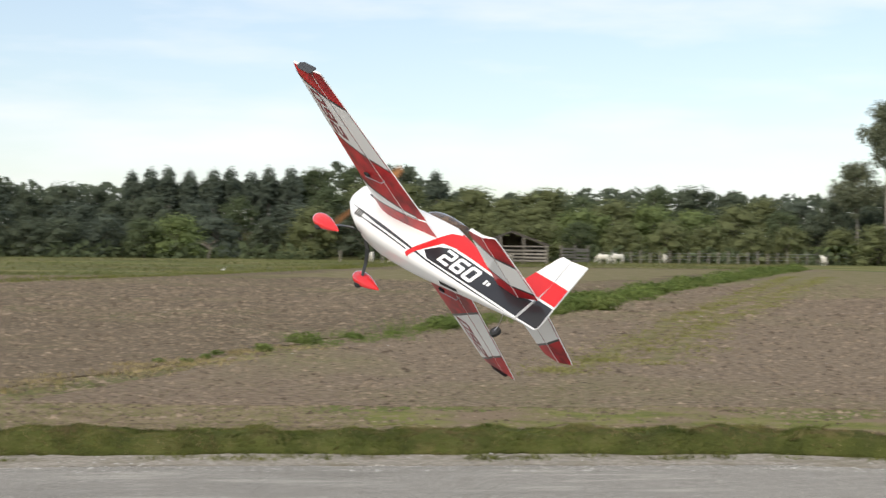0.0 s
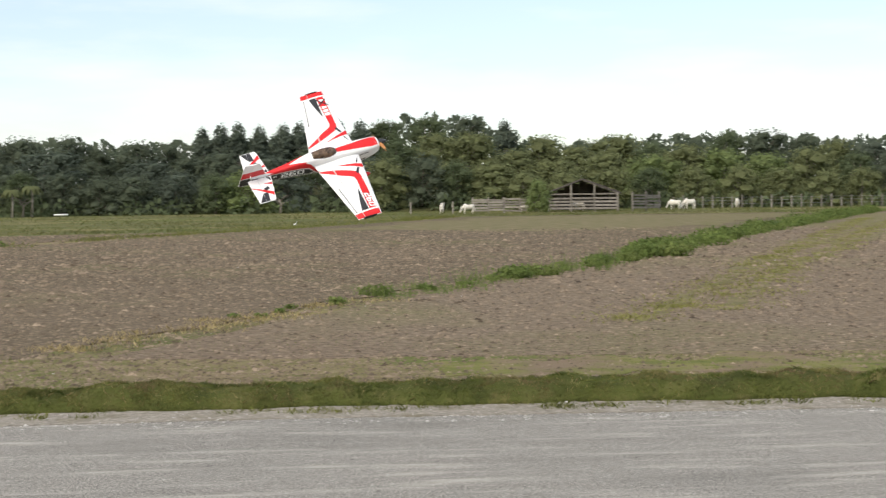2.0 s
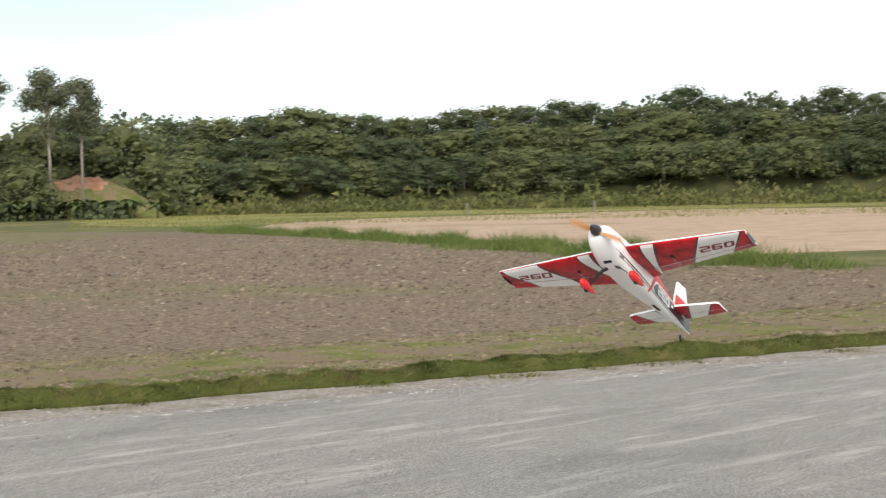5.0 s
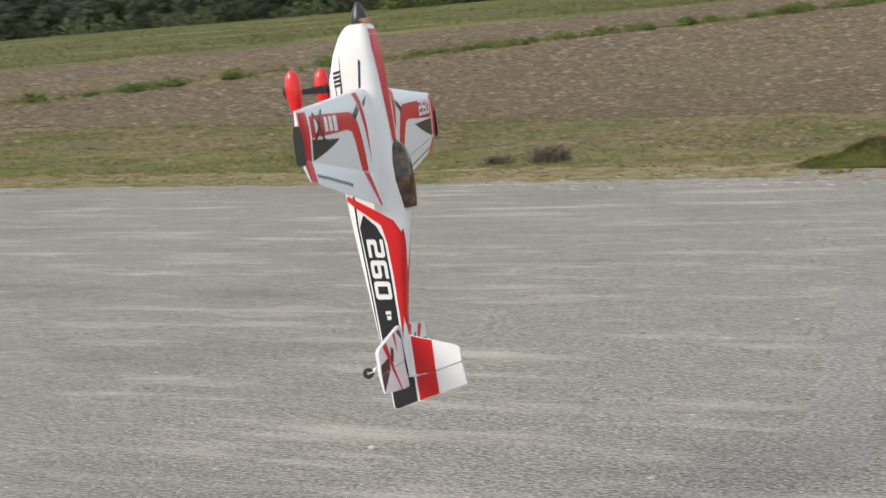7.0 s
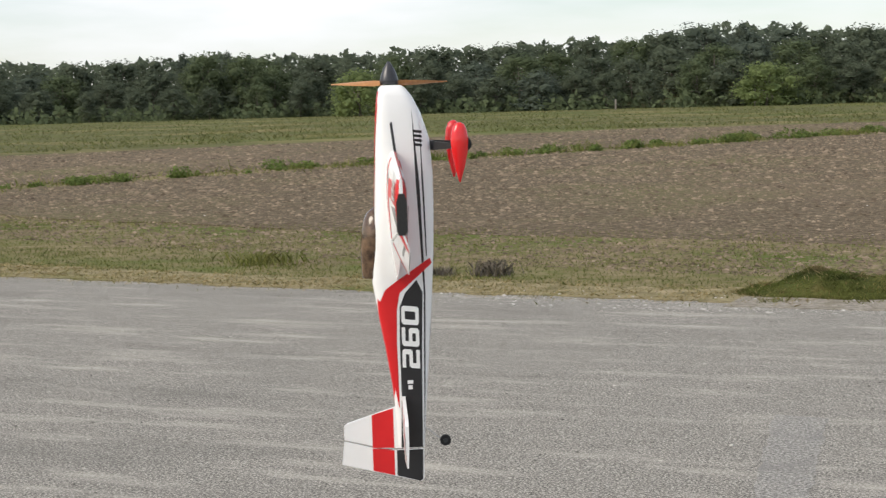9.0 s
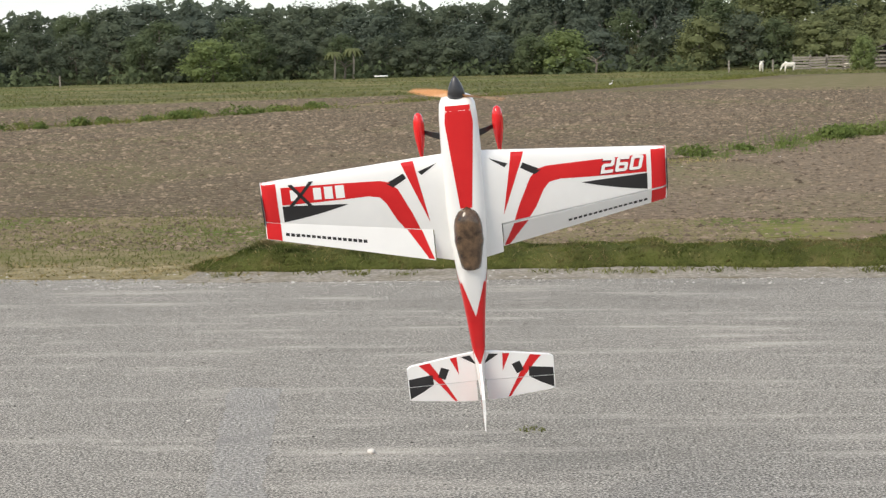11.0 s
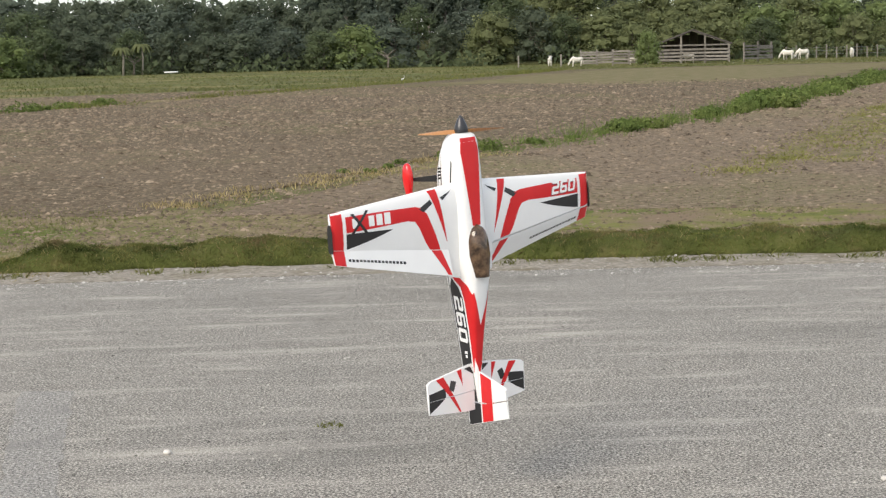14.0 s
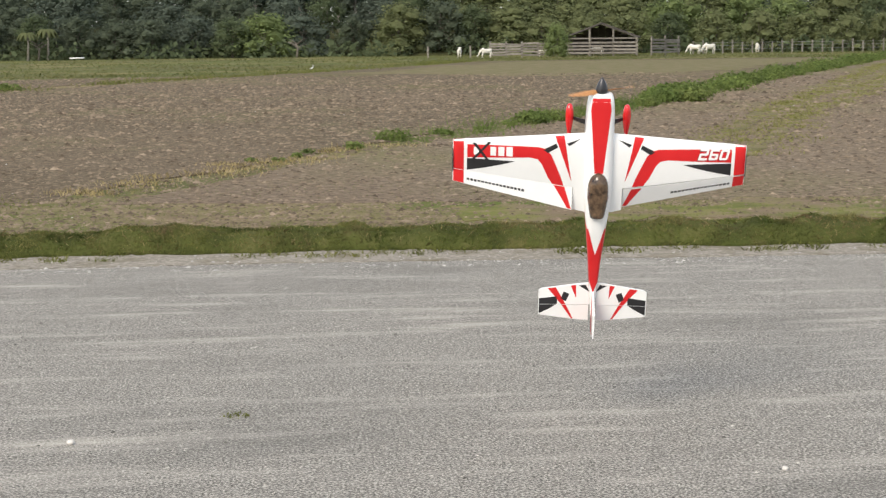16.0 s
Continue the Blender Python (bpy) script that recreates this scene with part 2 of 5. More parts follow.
M_WEED = surf("rank_weeds", [(0.3, (0.10, 0.15, 0.04)), (0.55, (0.17, 0.22, 0.062)), (0.8, (0.26, 0.28, 0.10))], 0.8, 0.8, translucent=0.45, random_tint=0.3, island=True, spec=0.2)
M_MEADOW = surf("rough_meadow_grass", [(0.3, (0.09, 0.108, 0.034)), (0.5, (0.145, 0.155, 0.056)), (0.7, (0.235, 0.215, 0.095))], 0.12, 0.85, translucent=0.35, random_tint=0.3, island=True, spec=0.15)
M_DEAD = surf("dead_weed", [(0.3, (0.10, 0.088, 0.07)), (0.7, (0.23, 0.20, 0.16))], 6, 0.95, random_tint=0.3, island=True, spec=0.1)
M_GRASS_DRY = surf("dry_grass", [(0.3, (0.28, 0.225, 0.10)), (0.7, (0.47, 0.38, 0.20))], 2, 0.9, translucent=0.2, random_tint=0.25, island=True, spec=0.1)
M_TURF = surf("mossy_turf", [(0.3, (0.045, 0.055, 0.016)), (0.55, (0.08, 0.09, 0.025)), (0.78, (0.13, 0.12, 0.05))], 3.5, 0.95, 1.0, 40,
              patch=((0.19, 0.15, 0.07), 1.6, 0.58, 0.75), patch2=((0.085, 0.105, 0.028), 1.1, 0.55, 0.8), spec=0.1, detail=10)
M_CLOD = surf("soil_clods", [(0.3, (0.125, 0.096, 0.066)), (0.7, (0.275, 0.216, 0.155))], 2, 0.97, random_tint=0.5, island=True, spec=0.1)
M_BANK = surf("soft_bank_grass", [(0.36, (0.066, 0.088, 0.023)), (0.48, (0.135, 0.155, 0.040)), (0.62, (0.22, 0.21, 0.075))], 1.9, 0.85, translucent=0.35, random_tint=0.22, island=True, spec=0.1,
              patch=((0.19, 0.14, 0.075), 2.3, 0.48, 0.64), patch2=((0.045, 0.062, 0.016), 2.9, 0.50, 0.64))
M_SHOOT = surf("yellow_green_shoots", [(0.3, (0.19, 0.20, 0.055)), (0.7, (0.31, 0.295, 0.105))], 0.8, 0.85, translucent=0.35, random_tint=0.25, island=True, spec=0.15)
M_DUST = surf("dusty_gravel_edge", [(0.3, (0.17, 0.152, 0.125)), (0.5, (0.31, 0.28, 0.235)), (0.7, (0.48, 0.44, 0.38))], 30, 0.95, 0.8, 60, patch=((0.20, 0.175, 0.12), 2.6, 0.5, 0.7), spec=0.1)
M_STONE = surf("pale_stone", [(0.3, (0.42, 0.40, 0.37)), (0.7, (0.64, 0.61, 0.57))], 20, 0.9, 0.3, random_tint=0.2, island=True)
# Distance haze is put into the leaf colours: raised overall, bluer in the last.
M_LEAF = [surf("leaves_%s" % k, [(0.3, tuple(2.2 * x for x in c)), (0.7, tuple(3.3 * x for x in c))], 0.35, 0.85, translucent=0.45, random_tint=0.2, island=True, spec=0.1)
          for k, c in (("dark", (0.046, 0.055, 0.037)), ("mid", (0.050, 0.062, 0.033)), ("olive", (0.072, 0.080, 0.038)), ("bright", (0.074, 0.092, 0.037)), ("haze_blue", (0.047, 0.057, 0.043)))]
M_EUC = surf("eucalyptus_leaves", [(0.3, (0.145, 0.165, 0.105)), (0.7, (0.24, 0.26, 0.17))], 0.5, 0.8, translucent=0.5, random_tint=0.25, island=True, spec=0.15)
M_FLOOR = surf("forest_floor", [(0.3, (0.045, 0.05, 0.024)), (0.7, (0.09, 0.09, 0.04))], 0.6, 0.95, 0.5, 3, spec=0.1)
M_BARK = surf("grey_bark", [(0.3, (0.13, 0.11, 0.09)), (0.7, (0.27, 0.24, 0.2))], 4, 0.95, 0.6, 12, stretch=(1, 1, 0.2))
M_BARK_PALE = surf("pale_bark", [(0.3, (0.2, 0.18, 0.15)), (0.7, (0.38, 0.35, 0.3))], 4, 0.9, 0.4, 12, stretch=(1, 1, 0.2))
M_WOOD = surf("weathered_wood", [(0.3, (0.14, 0.125, 0.105)), (0.7, (0.29, 0.265, 0.23))], 3, 0.92, 0.5, 14, stretch=(1, 1, 4), random_tint=0.25)
M_ROOF = surf("dark_weathered_roof", [(0.3, (0.055, 0.048, 0.043)), (0.7, (0.115, 0.10, 0.09))], 2.5, 0.9, 0.4, 9, random_tint=0.2)
M_COW = surf("cream_hide", [(0.3, (0.62, 0.58, 0.5)), (0.7, (0.8, 0.77, 0.7))], 2, 0.85)
M_HORN = surf("dark_hoof", [(0.3, (0.06, 0.05, 0.045)), (0.7, (0.1, 0.09, 0.08))], 5, 0.7)
M_WHITE = surf("white_covering", [(0.3, (0.88, 0.88, 0.87)), (0.7, (0.92, 0.92, 0.91))], 9, 0.32, coat=0.3, bump=0.02, bump_scale=30)
M_RED = surf("red_covering", [(0.3, (0.62, 0.014, 0.018)), (0.7, (0.70, 0.022, 0.024))], 9, 0.38, coat=0.12, spec=0.35, bump=0.02, bump_scale=30)
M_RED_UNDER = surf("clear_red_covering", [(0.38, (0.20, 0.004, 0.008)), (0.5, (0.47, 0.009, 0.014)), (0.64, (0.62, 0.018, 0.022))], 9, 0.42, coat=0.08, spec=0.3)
M_MAROON = surf("maroon_lettering", [(0.3, (0.20, 0.008, 0.018)), (0.7, (0.25, 0.012, 0.024))], 9, 0.35)
M_BLACK = surf("black_covering", [(0.3, (0.014, 0.014, 0.016)), (0.7, (0.024, 0.024, 0.027))], 9, 0.3, coat=0.3)
M_CARBON = surf("carbon_fibre", [(0.3, (0.012, 0.012, 0.012)), (0.7, (0.03, 0.03, 0.03))], 300, 0.35)
M_RUBBER = surf("black_rubber", [(0.3, (0.016, 0.016, 0.016)), (0.7, (0.03, 0.03, 0.03))], 60, 0.85)
M_PANTS = surf("glossy_red_fairing", [(0.3, (0.72, 0.012, 0.014)), (0.7, (0.78, 0.02, 0.02))], 8, 0.22, coat=0.5)
M_CANOPY = surf("smoked_canopy", [(0.36, (0.030, 0.018, 0.011)), (0.64, (0.17, 0.105, 0.06))], 26, 0.14, coat=0.35)
M_SPIN = surf("dark_grey_spinner", [(0.3, (0.045, 0.045, 0.048)), (0.7, (0.075, 0.075, 0.08))], 30, 0.32, metal=0.5)
M_PROP = surf("orange_brown_wooden_blade", [(0.3, (0.42, 0.18, 0.06)), (0.7, (0.58, 0.29, 0.11))], 20, 0.4, stretch=(1, 1, 6))
M_METAL = surf("steel_wire", [(0.3, (0.4, 0.4, 0.4)), (0.7, (0.5, 0.5, 0.5))], 30, 0.3, metal=1.0)
M_PALE = surf("white_painted_bar", [(0.3, (0.75, 0.75, 0.74)), (0.7, (0.82, 0.82, 0.8))], 3, 0.6)
M_CLAY = surf("orange_clay_bank", [(0.35, (0.34, 0.155, 0.085)), (0.65, (0.48, 0.27, 0.17))], 0.6, 0.95, 0.4, 1, patch=((0.15, 0.15, 0.06), 0.5, 0.55, 0.66))


# ---- building helpers ----
def put(me, name, mat, parent=None, label="", smooth=False):
    for mm in (mat if isinstance(mat, (list, tuple)) else [mat]):
        me.materials.append(mm)
    if smooth:
        me.polygons.foreach_set("use_smooth", [True] * len(me.polygons))
    ob = new(name, me)
    if parent:
        ob.parent = parent
    if label:
        ob["label"] = label
    return ob


def part(name, bm, mat, parent=None, label="", smooth=False):
    me = bpy.data.meshes.new(name)
    bm.normal_update()
    bm.to_mesh(me)
    bm.free()
    return put(me, name, mat, parent, label, smooth)


def quads(verts, faces):
    me = bpy.data.meshes.new("mesh")
    me.from_pydata([tuple(v) for v in verts], [], [tuple(f) for f in faces])
    return me


def soup(v, k):
    """A mesh of loose k-cornered faces from an array (n, k, 3)."""
    n = len(v)
    me = bpy.data.meshes.new("soup")
    me.vertices.add(n * k)
    me.vertices.foreach_set("co", np.ascontiguousarray(v, dtype=np.float32).ravel())
    me.loops.add(n * k)
    me.loops.foreach_set("vertex_index", np.arange(n * k, dtype=np.int32))
    me.polygons.add(n)
    me.polygons.foreach_set("loop_start", np.arange(0, n * k, k, dtype=np.int32))
    me.update(calc_edges=True)
    return me


def box(bm, x0, x1, y0, y1, z0, z1, m=None, bevel=0.0):
    r = bmesh.ops.create_cube(bm, size=1)
    vs = r["verts"]
    bmesh.ops.scale(bm, vec=(x1 - x0, y1 - y0, z1 - z0), verts=vs)
    bmesh.ops.translate(bm, vec=((x0 + x1) / 2, (y0 + y1) / 2, (z0 + z1) / 2), verts=vs)
    if bevel:
        es = list({e for v in vs for e in v.link_edges})
        vs = list({v for f in bmesh.ops.bevel(bm, geom=es, offset=bevel, segments=1, affect="EDGES")["faces"] for v in f.verts} | {v for v in vs if v.is_valid})
    if m is not None:
        bmesh.ops.transform(bm, matrix=m, verts=vs)
    return vs


def loft(bm, rings, close=True):
    """Skin over rings of equal count, with capped ends."""
    made = [[bm.verts.new(p) for p in ring] for ring in rings]
    k = len(made[0])
    for a, b in zip(made, made[1:]):
        for i in range(k):
            bm.faces.new((a[i], a[(i + 1) % k], b[(i + 1) % k], b[i]))
    if close:
        bm.faces.new(made[0][::-1])
        bm.faces.new(made[-1])
    return made


def tube(bm, pts, radii, k=8):
    rings = []
    for i, p in enumerate(pts):
        p = Vector(p)
        d = (Vector(pts[min(i + 1, len(pts) - 1)]) - Vector(pts[max(i - 1, 0)])).normalized()
        u = d.orthogonal().normalized()
        if i and abs(u.dot(last)) < 0.999:
            u = (last - d * last.dot(d)).normalized()
        last = u
        w = d.cross(u)
        rings.append([p + (u * math.cos(a) + w * math.sin(a)) * radii[i] for a in (2 * math.pi * j / k for j in range(k))])
    loft(bm, rings)


# ---- ground ----
def outline(pts, step, jitter, seed):
    rg = random.Random(seed)
    out = []
    for i, a in enumerate(pts):
        b = pts[(i + 1) % len(pts)]
        n = max(1, min(120, int(math.dist(a, b) / step)))
        for j in range(n):
            t = j / n
            x, y = a[0] + (b[0] - a[0]) * t, a[1] + (b[1] - a[1]) * t
            d = max(0.3, min(1.0, math.hypot(x, y) / 40)) * jitter
            out.append((x + rg.uniform(-d, d), y + rg.uniform(-d, d)))
    return out


def skirt(bm, z):
    """Close a ground layer down to the soil below it."""
    rim = [e for e in bm.edges if len(e.link_faces) == 1]
    made = bmesh.ops.extrude_edge_only(bm, edges=rim)["geom"]
    for v in made:
        if isinstance(v, bmesh.types.BMVert):
            v.co.z = z


def sheet(name, pts, z, mat, label, category, step=1.0, jitter=0.25, seed=1):
    bm = bmesh.new()
    bm.faces.new([bm.verts.new((x, y, z)) for x, y in outline(pts, step, jitter, seed)])
    bm.normal_update()
    bmesh.ops.triangulate(bm, faces=bm.faces[:])
    for f in bm.faces:
        f.normal_update()
        if f.normal.z < 0:
            f.normal_flip()
    skirt(bm, -0.02)
    return tagged(part(name, bm, mat), label, category, kind="structure")


def strip(name, xs, lo, hi, z, mat, label, category, jitter, seed):
    """A band that follows the runway's edge, between two distances from it."""
    rg2 = random.Random(seed)
    bm = bmesh.new()
    last = None
    for x in xs:
        e = edge_y(x)
        h = hi(x) if callable(hi) else hi
        now = [bm.verts.new((x, e + lo + rg2.uniform(-jitter, jitter), z)), bm.verts.new((x, e + h + rg2.uniform(-jitter, jitter) * 2, z))]
        if last:
            bm.faces.new((last[0], now[0], now[1], last[1]))
        last = now
    skirt(bm, -0.02)
    return tagged(part(name, bm, mat), label, category, kind="structure")


ring = [0, 20, 60, 150, 400, 1200, 3500]
gv, gf = [(0, 0, -0.012)], []
for r in ring[1:]:
    gv += [(r * math.cos(a), r * math.sin(a), -0.012) for a in (2 * math.pi * j / 48 for j in range(48))]
for j in range(48):
    gf.append((0, 1 + j, 1 + (j + 1) % 48))
for i in range(len(ring) - 2):
    for j in range(48):
        a, b = 1 + i * 48 + j, 1 + i * 48 + (j + 1) % 48
        gf.append((a, a + 48, b + 48, b))
ground = tagged(put(quads(gv, gf), "ground", M_GROUND), "flat meadow of mixed green and dry grass", "grass field", kind="structure")

EDGE = [(-200, 31), (-60, 19.2), (-30, 15.6), (-15, 13.6), (-8.8, 12.95), (-4, 12.7), (0, 12.7), (4.4, 12.45), (7.6, 11.3), (11.7, 10.15), (20, 7.6), (45, 0), (200, -48)]


def edge_y(x):
    return float(np.interp(x, [p[0] for p in EDGE], [p[1] for p in EDGE]))


runway = sheet("runway", EDGE + [(200, -160), (-200, -160)], 0.012, M_ASPHALT, "worn grey gravelly asphalt runway with pale streaks", "runway", 0.5, 0.12, 3)
DITCH = [(-2.4, 18.4), (-0.6, 22.3), (1.4, 26.8), (4.2, 31.9), (8.5, 40.2), (14, 54.1), (30, 90), (48.5, 131)]
DITCH_FAR = [(-60, 8), (-30, 17), (-24.9, 23.2), (-22, 28), (-19.4, 38), (-15.4, 47.5), (-10.2, 62), (-4.8, 77), (8.2, 110), (13, 128)]
DITCH_RIGHT = [(30, 20), (32.3, 27), (41, 42), (50, 64), (56, 78)]
strip("verge", np.arange(-60, 40, 0.5), -0.15, 5.5, 0.004, M_VERGE, "sparse grass verge beside the runway", "verge", 0.12, 5)
sheet("ploughed_field", [(-23.5, 22.5), (-9, 18.4), (-2.8, 17.6), (-0.9, 22.0), (1.0, 26.6), (3.8, 31.9), (8.0, 40.2), (13.5, 54.1), (29.3, 90), (44, 126), (14, 128), (8.6, 109.5), (-4.3, 76.5), (-9.7, 61.5), (-14.9, 47), (-19, 37.5), (-21.6, 28)],
      0.008, M_SOIL, "ploughed brown soil field with clods", "field", 0.8, 0.3, 7)
sheet("ploughed_field", [(-2.0, 17.2), (6, 16.4), (14, 14.2), (30, 11.5), (31.2, 20), (33, 27), (40.6, 43), (49.5, 65), (54, 77), (52, 88), (48.5, 128), (30.5, 90), (14.6, 54), (9.1, 40.2), (4.7, 31.9), (2.0, 26.8), (0.0, 22.3)],
      0.008, M_SOIL_RED, "ploughed reddish-brown field with weedy tracks", "field", 0.8, 0.3, 9)
sheet("soil_strip", [(-60, 20), (-45, 40.5), (-37.6, 48), (-30.7, 61), (-23.6, 73), (-20, 75), (-10.6, 81), (-4, 83), (-5.6, 77.5), (-11, 62.5), (-16.3, 48), (-20.5, 39), (-23.2, 29.5), (-26.2, 24.5), (-31, 18.5), (-50, 14)],
      0.008, M_SOIL, "bare brown soil strip before the meadow", "field", 0.8, 0.4, 11)
sheet("sandy_field", [(34, 27), (43.5, 42), (52, 63), (60, 79), (72, 92), (92, 104), (130, 98), (130, 10), (60, 14)], 0.014, M_SAND, "pale sandy bare field beyond the ditch", "field", 1.5, 0.5, 13)
sheet("far_meadow", [(62, 88), (75, 100), (95, 112), (130, 106), (150, 90), (185, 110), (160, 140), (130, 165), (108, 176), (92, 150), (72, 118)], 0.006, M_YELLOW, "bright yellow-green meadow beyond the sandy field", "meadow", 2.0, 1.5, 66)
strip("green_strip", np.arange(1.5, 34, 0.3), 2.3, 3.7, 0.012, M_GREEN, "strip of young green grass behind the bank", "grass", 0.3, 61)
sheet("weedy_patch", [(3, 84), (12, 74), (19, 78), (30, 99), (40.5, 121), (17, 124), (9.5, 105)], 0.012, M_WEEDY, "weedy far end of the ploughed field", "field", 1.2, 1.2, 64)
sheet("weedy_patch", [(16, 50), (24, 54), (46, 72), (50, 88), (46.5, 122), (34, 96)], 0.012, M_WEEDY, "weedy greenish part of the ploughed field", "field", 1.5, 1.0, 63)
PALE_TRACK = [(-1.38, 5.2), (-1.12, 5.2), (-1.35, 6.5), (-1.62, 8.2), (-1.88, 8.2), (-1.58, 6.5)]
TRACKS = ([(4.4, 20.5), (8.3, 30.5), (13.7, 44), (34.5, 95)], [(6.2, 22.5), (10.6, 34.2), (16.3, 47), (24.5, 67), (36.5, 94)])
for n_, tr in enumerate(TRACKS):
    sheet("weedy_track", [(x - 0.006 * y, y) for x, y in tr] + [(x + 0.007 * y, y) for x, y in tr[::-1]], 0.013, M_WEEDY, "green weedy wheel track across the field", "track", 0.8, 0.22, 15 + n_)
strip("gravel_edge", np.arange(-3.2, 30, 0.045), -0.42, 0.24, 0.017, M_DUST, "dusty pale gravel strip at the foot of the bank", "gravel strip", 0.025, 18)
strip("dry_verge", np.arange(-40, -3.0, 0.2), -0.16, 0.7, 0.017, M_DRY, "dry straw-coloured strip along the runway edge", "verge", 0.07, 17)
sheet("pale_track", PALE_TRACK, 0.0132, M_ASPHALT_PALE, "pale dusty wheel mark across the runway", "wheel mark", 0.1, 0.05, 20)


# ---- grasses and clods ----
def blades(n, place, height, lean=0.35, width=0.008, seed=1, slim=False):
    """n blades as bent slips; place(rng, n) gives their feet."""
    rg = np.random.default_rng(seed)
    p = place(rg, n)
    n = len(p)
    h = (height(p) if callable(height) else height) * rg.uniform(0.5, 1.25, n)
    a = rg.uniform(0, 2 * np.pi, n)
    w = np.stack([np.cos(a), np.sin(a), np.zeros(n)], 1) * (width * rg.uniform(0.6, 1.4, n))[:, None]
    b = rg.uniform(0, 2 * np.pi, n)
    d = np.stack([np.cos(b), np.sin(b), np.zeros(n)], 1) * (h * lean * rg.uniform(0.2, 1.6, n))[:, None]
    up = np.array([0, 0, 1.0])
    mid = p + d * 0.35 + up * (h * 0.6)[:, None]
    tip = p + d + up * h[:, None]
    if slim:
        return np.stack([p - w, p + w, tip], 1)
    return np.stack([p - w, p + w, mid + w * 0.6, tip, mid - w * 0.6], 1)


def patchy(x, y, seed=0.0):
    """A smooth uneven field between 0 and 1 over the ground."""
    q = (np.sin(1.00 * x + 0.43 * y + seed) + np.sin(-0.62 * x + 1.13 * y + 1.7 * seed + 1.1) + np.sin(1.71 * x - 0.83 * y + 0.6 * seed + 2.3)
         + 0.7 * np.sin(2.9 * x + 1.9 * y + seed * 2.1) + 0.7 * np.sin(-2.3 * x + 3.3 * y + 0.4 + seed))
    return np.clip(0.5 + q / 5.2, 0, 1)


def uneven(lo, hi, size, seed=0.0, power=1.6):
    """Blade heights from lo to hi in clumps of about the given size."""
    return lambda p: lo + (hi - lo) * patchy(p[:, 0] * 2.4 / size, p[:, 1] * 2.4 / size, seed) ** power


def stuff(name, v, mat, label, category):
    return tagged(put(soup(v, v.shape[1]), name, mat), label, category, kind="stuff")


def bank_h(x):
    return 0.131 + 0.028 * patchy(x * 2.1, x * 0.4, 3.0) + 0.03 * patchy(x * 5.3, -x, 1.0) + np.interp(x, [1, 4, 5, 8], [0, 0.02, 0.01, -0.03])


def bank_z(x, t):
    """Height of the bank at t across it, 0 to 1 from the runway side."""
    k = np.clip((x + 3.3) / 0.6 + 0.05, 0, 1)
    lump = 0.76 + 0.18 * patchy(x * 4.1, t * 4.0, 5.0) + 0.28 * patchy(x * 10.0, t * 8.0, 2.0)
    return bank_h(x) * k * lump * np.interp(t, [0, 0.06, 0.16, 0.34, 0.6, 0.85, 1], [0, 0.5, 0.86, 1.0, 0.9, 0.5, 0])


BANK_IN = 0.2


def bank_w(x):
    return np.interp(x, [3.5, 7], [1.0, 0.6])


bk = []
for x in np.arange(-3.3, 34, 0.07):
    e = edge_y(x) + BANK_IN + 0.05 * math.sin(x * 3.1) + 0.03 * math.sin(x * 8.7)
    bk.append([(x, e + float(bank_w(x)) * t, float(bank_z(x, t)) + 0.001) for t in (0, 0.04, 0.08, 0.12, 0.16, 0.22, 0.28, 0.34, 0.42, 0.5, 0.58, 0.66, 0.75, 0.85, 1)])
bm = bmesh.new()
loft(bm, bk)
tagged(part("grass_bank", bm, M_TURF, smooth=True), "low rounded grassy bank along the runway edge", "bank", kind="structure")


def on_bank(rg, n):
    x = -3.3 + 37 * rg.random(n) ** 1.35
    t = rg.random(n)
    e = np.interp(x, [p[0] for p in EDGE], [p[1] for p in EDGE]) + BANK_IN + 0.05 * np.sin(x * 3.1) + 0.03 * np.sin(x * 8.7)
    return np.stack([x, e + bank_w(x) * t, bank_z(x, t) - 0.006], 1)


stuff("long_grass", blades(230000, on_bank, uneven(0.018, 0.042, 0.3, 2.0), 1.0, 0.0034, 21, True), M_BANK, "short soft green grass covering the bank", "grass")
stuff("dry_long_grass", blades(6000, on_bank, 0.045, 1.3, 0.002, 22), M_GRASS_DRY, "dry straw stalks in the bank grass", "grass")


def near_edge(lo, hi, x0, x1, clump=0.0):
    def f(rg, n):
        x = rg.uniform(x0, x1, n)
        y = np.interp(x, [p[0] for p in EDGE], [p[1] for p in EDGE]) + lo + (hi - lo) * rg.random(n) ** 1.3
        if clump:
            c = rg.random((int(n / 40) + 1, 2))
            pick = rg.integers(0, len(c), n)
            x = x0 + (x1 - x0) * c[pick, 0] + rg.normal(0, clump, n)
            y = np.interp(x, [p[0] for p in EDGE], [p[1] for p in EDGE]) + lo + (hi - lo) * c[pick, 1] ** 1.5 + rg.normal(0, clump, n)
        return np.stack([x, y, np.zeros(n)], 1)
    return f


stuff("verge_grass", blades(32000, near_edge(0.15, 6, -26, -3, 0.32), 0.034, 0.8, 0.0038, 23), M_GRASS, "patchy short green grass on the verge", "grass")
stuff("dry_verge_grass", blades(26000, near_edge(0.3, 6.5, -26, -3, 0.4), 0.032, 0.9, 0.0045, 27, True), M_MEADOW, "short olive and straw-coloured grass on the verge", "grass")
stuff("straw", blades(24000, near_edge(-0.08, 0.75, -26, -2.6, 0.14), 0.034, 1.5, 0.0038, 24), M_GRASS_DRY, "cut straw lying along the runway edge", "straw")
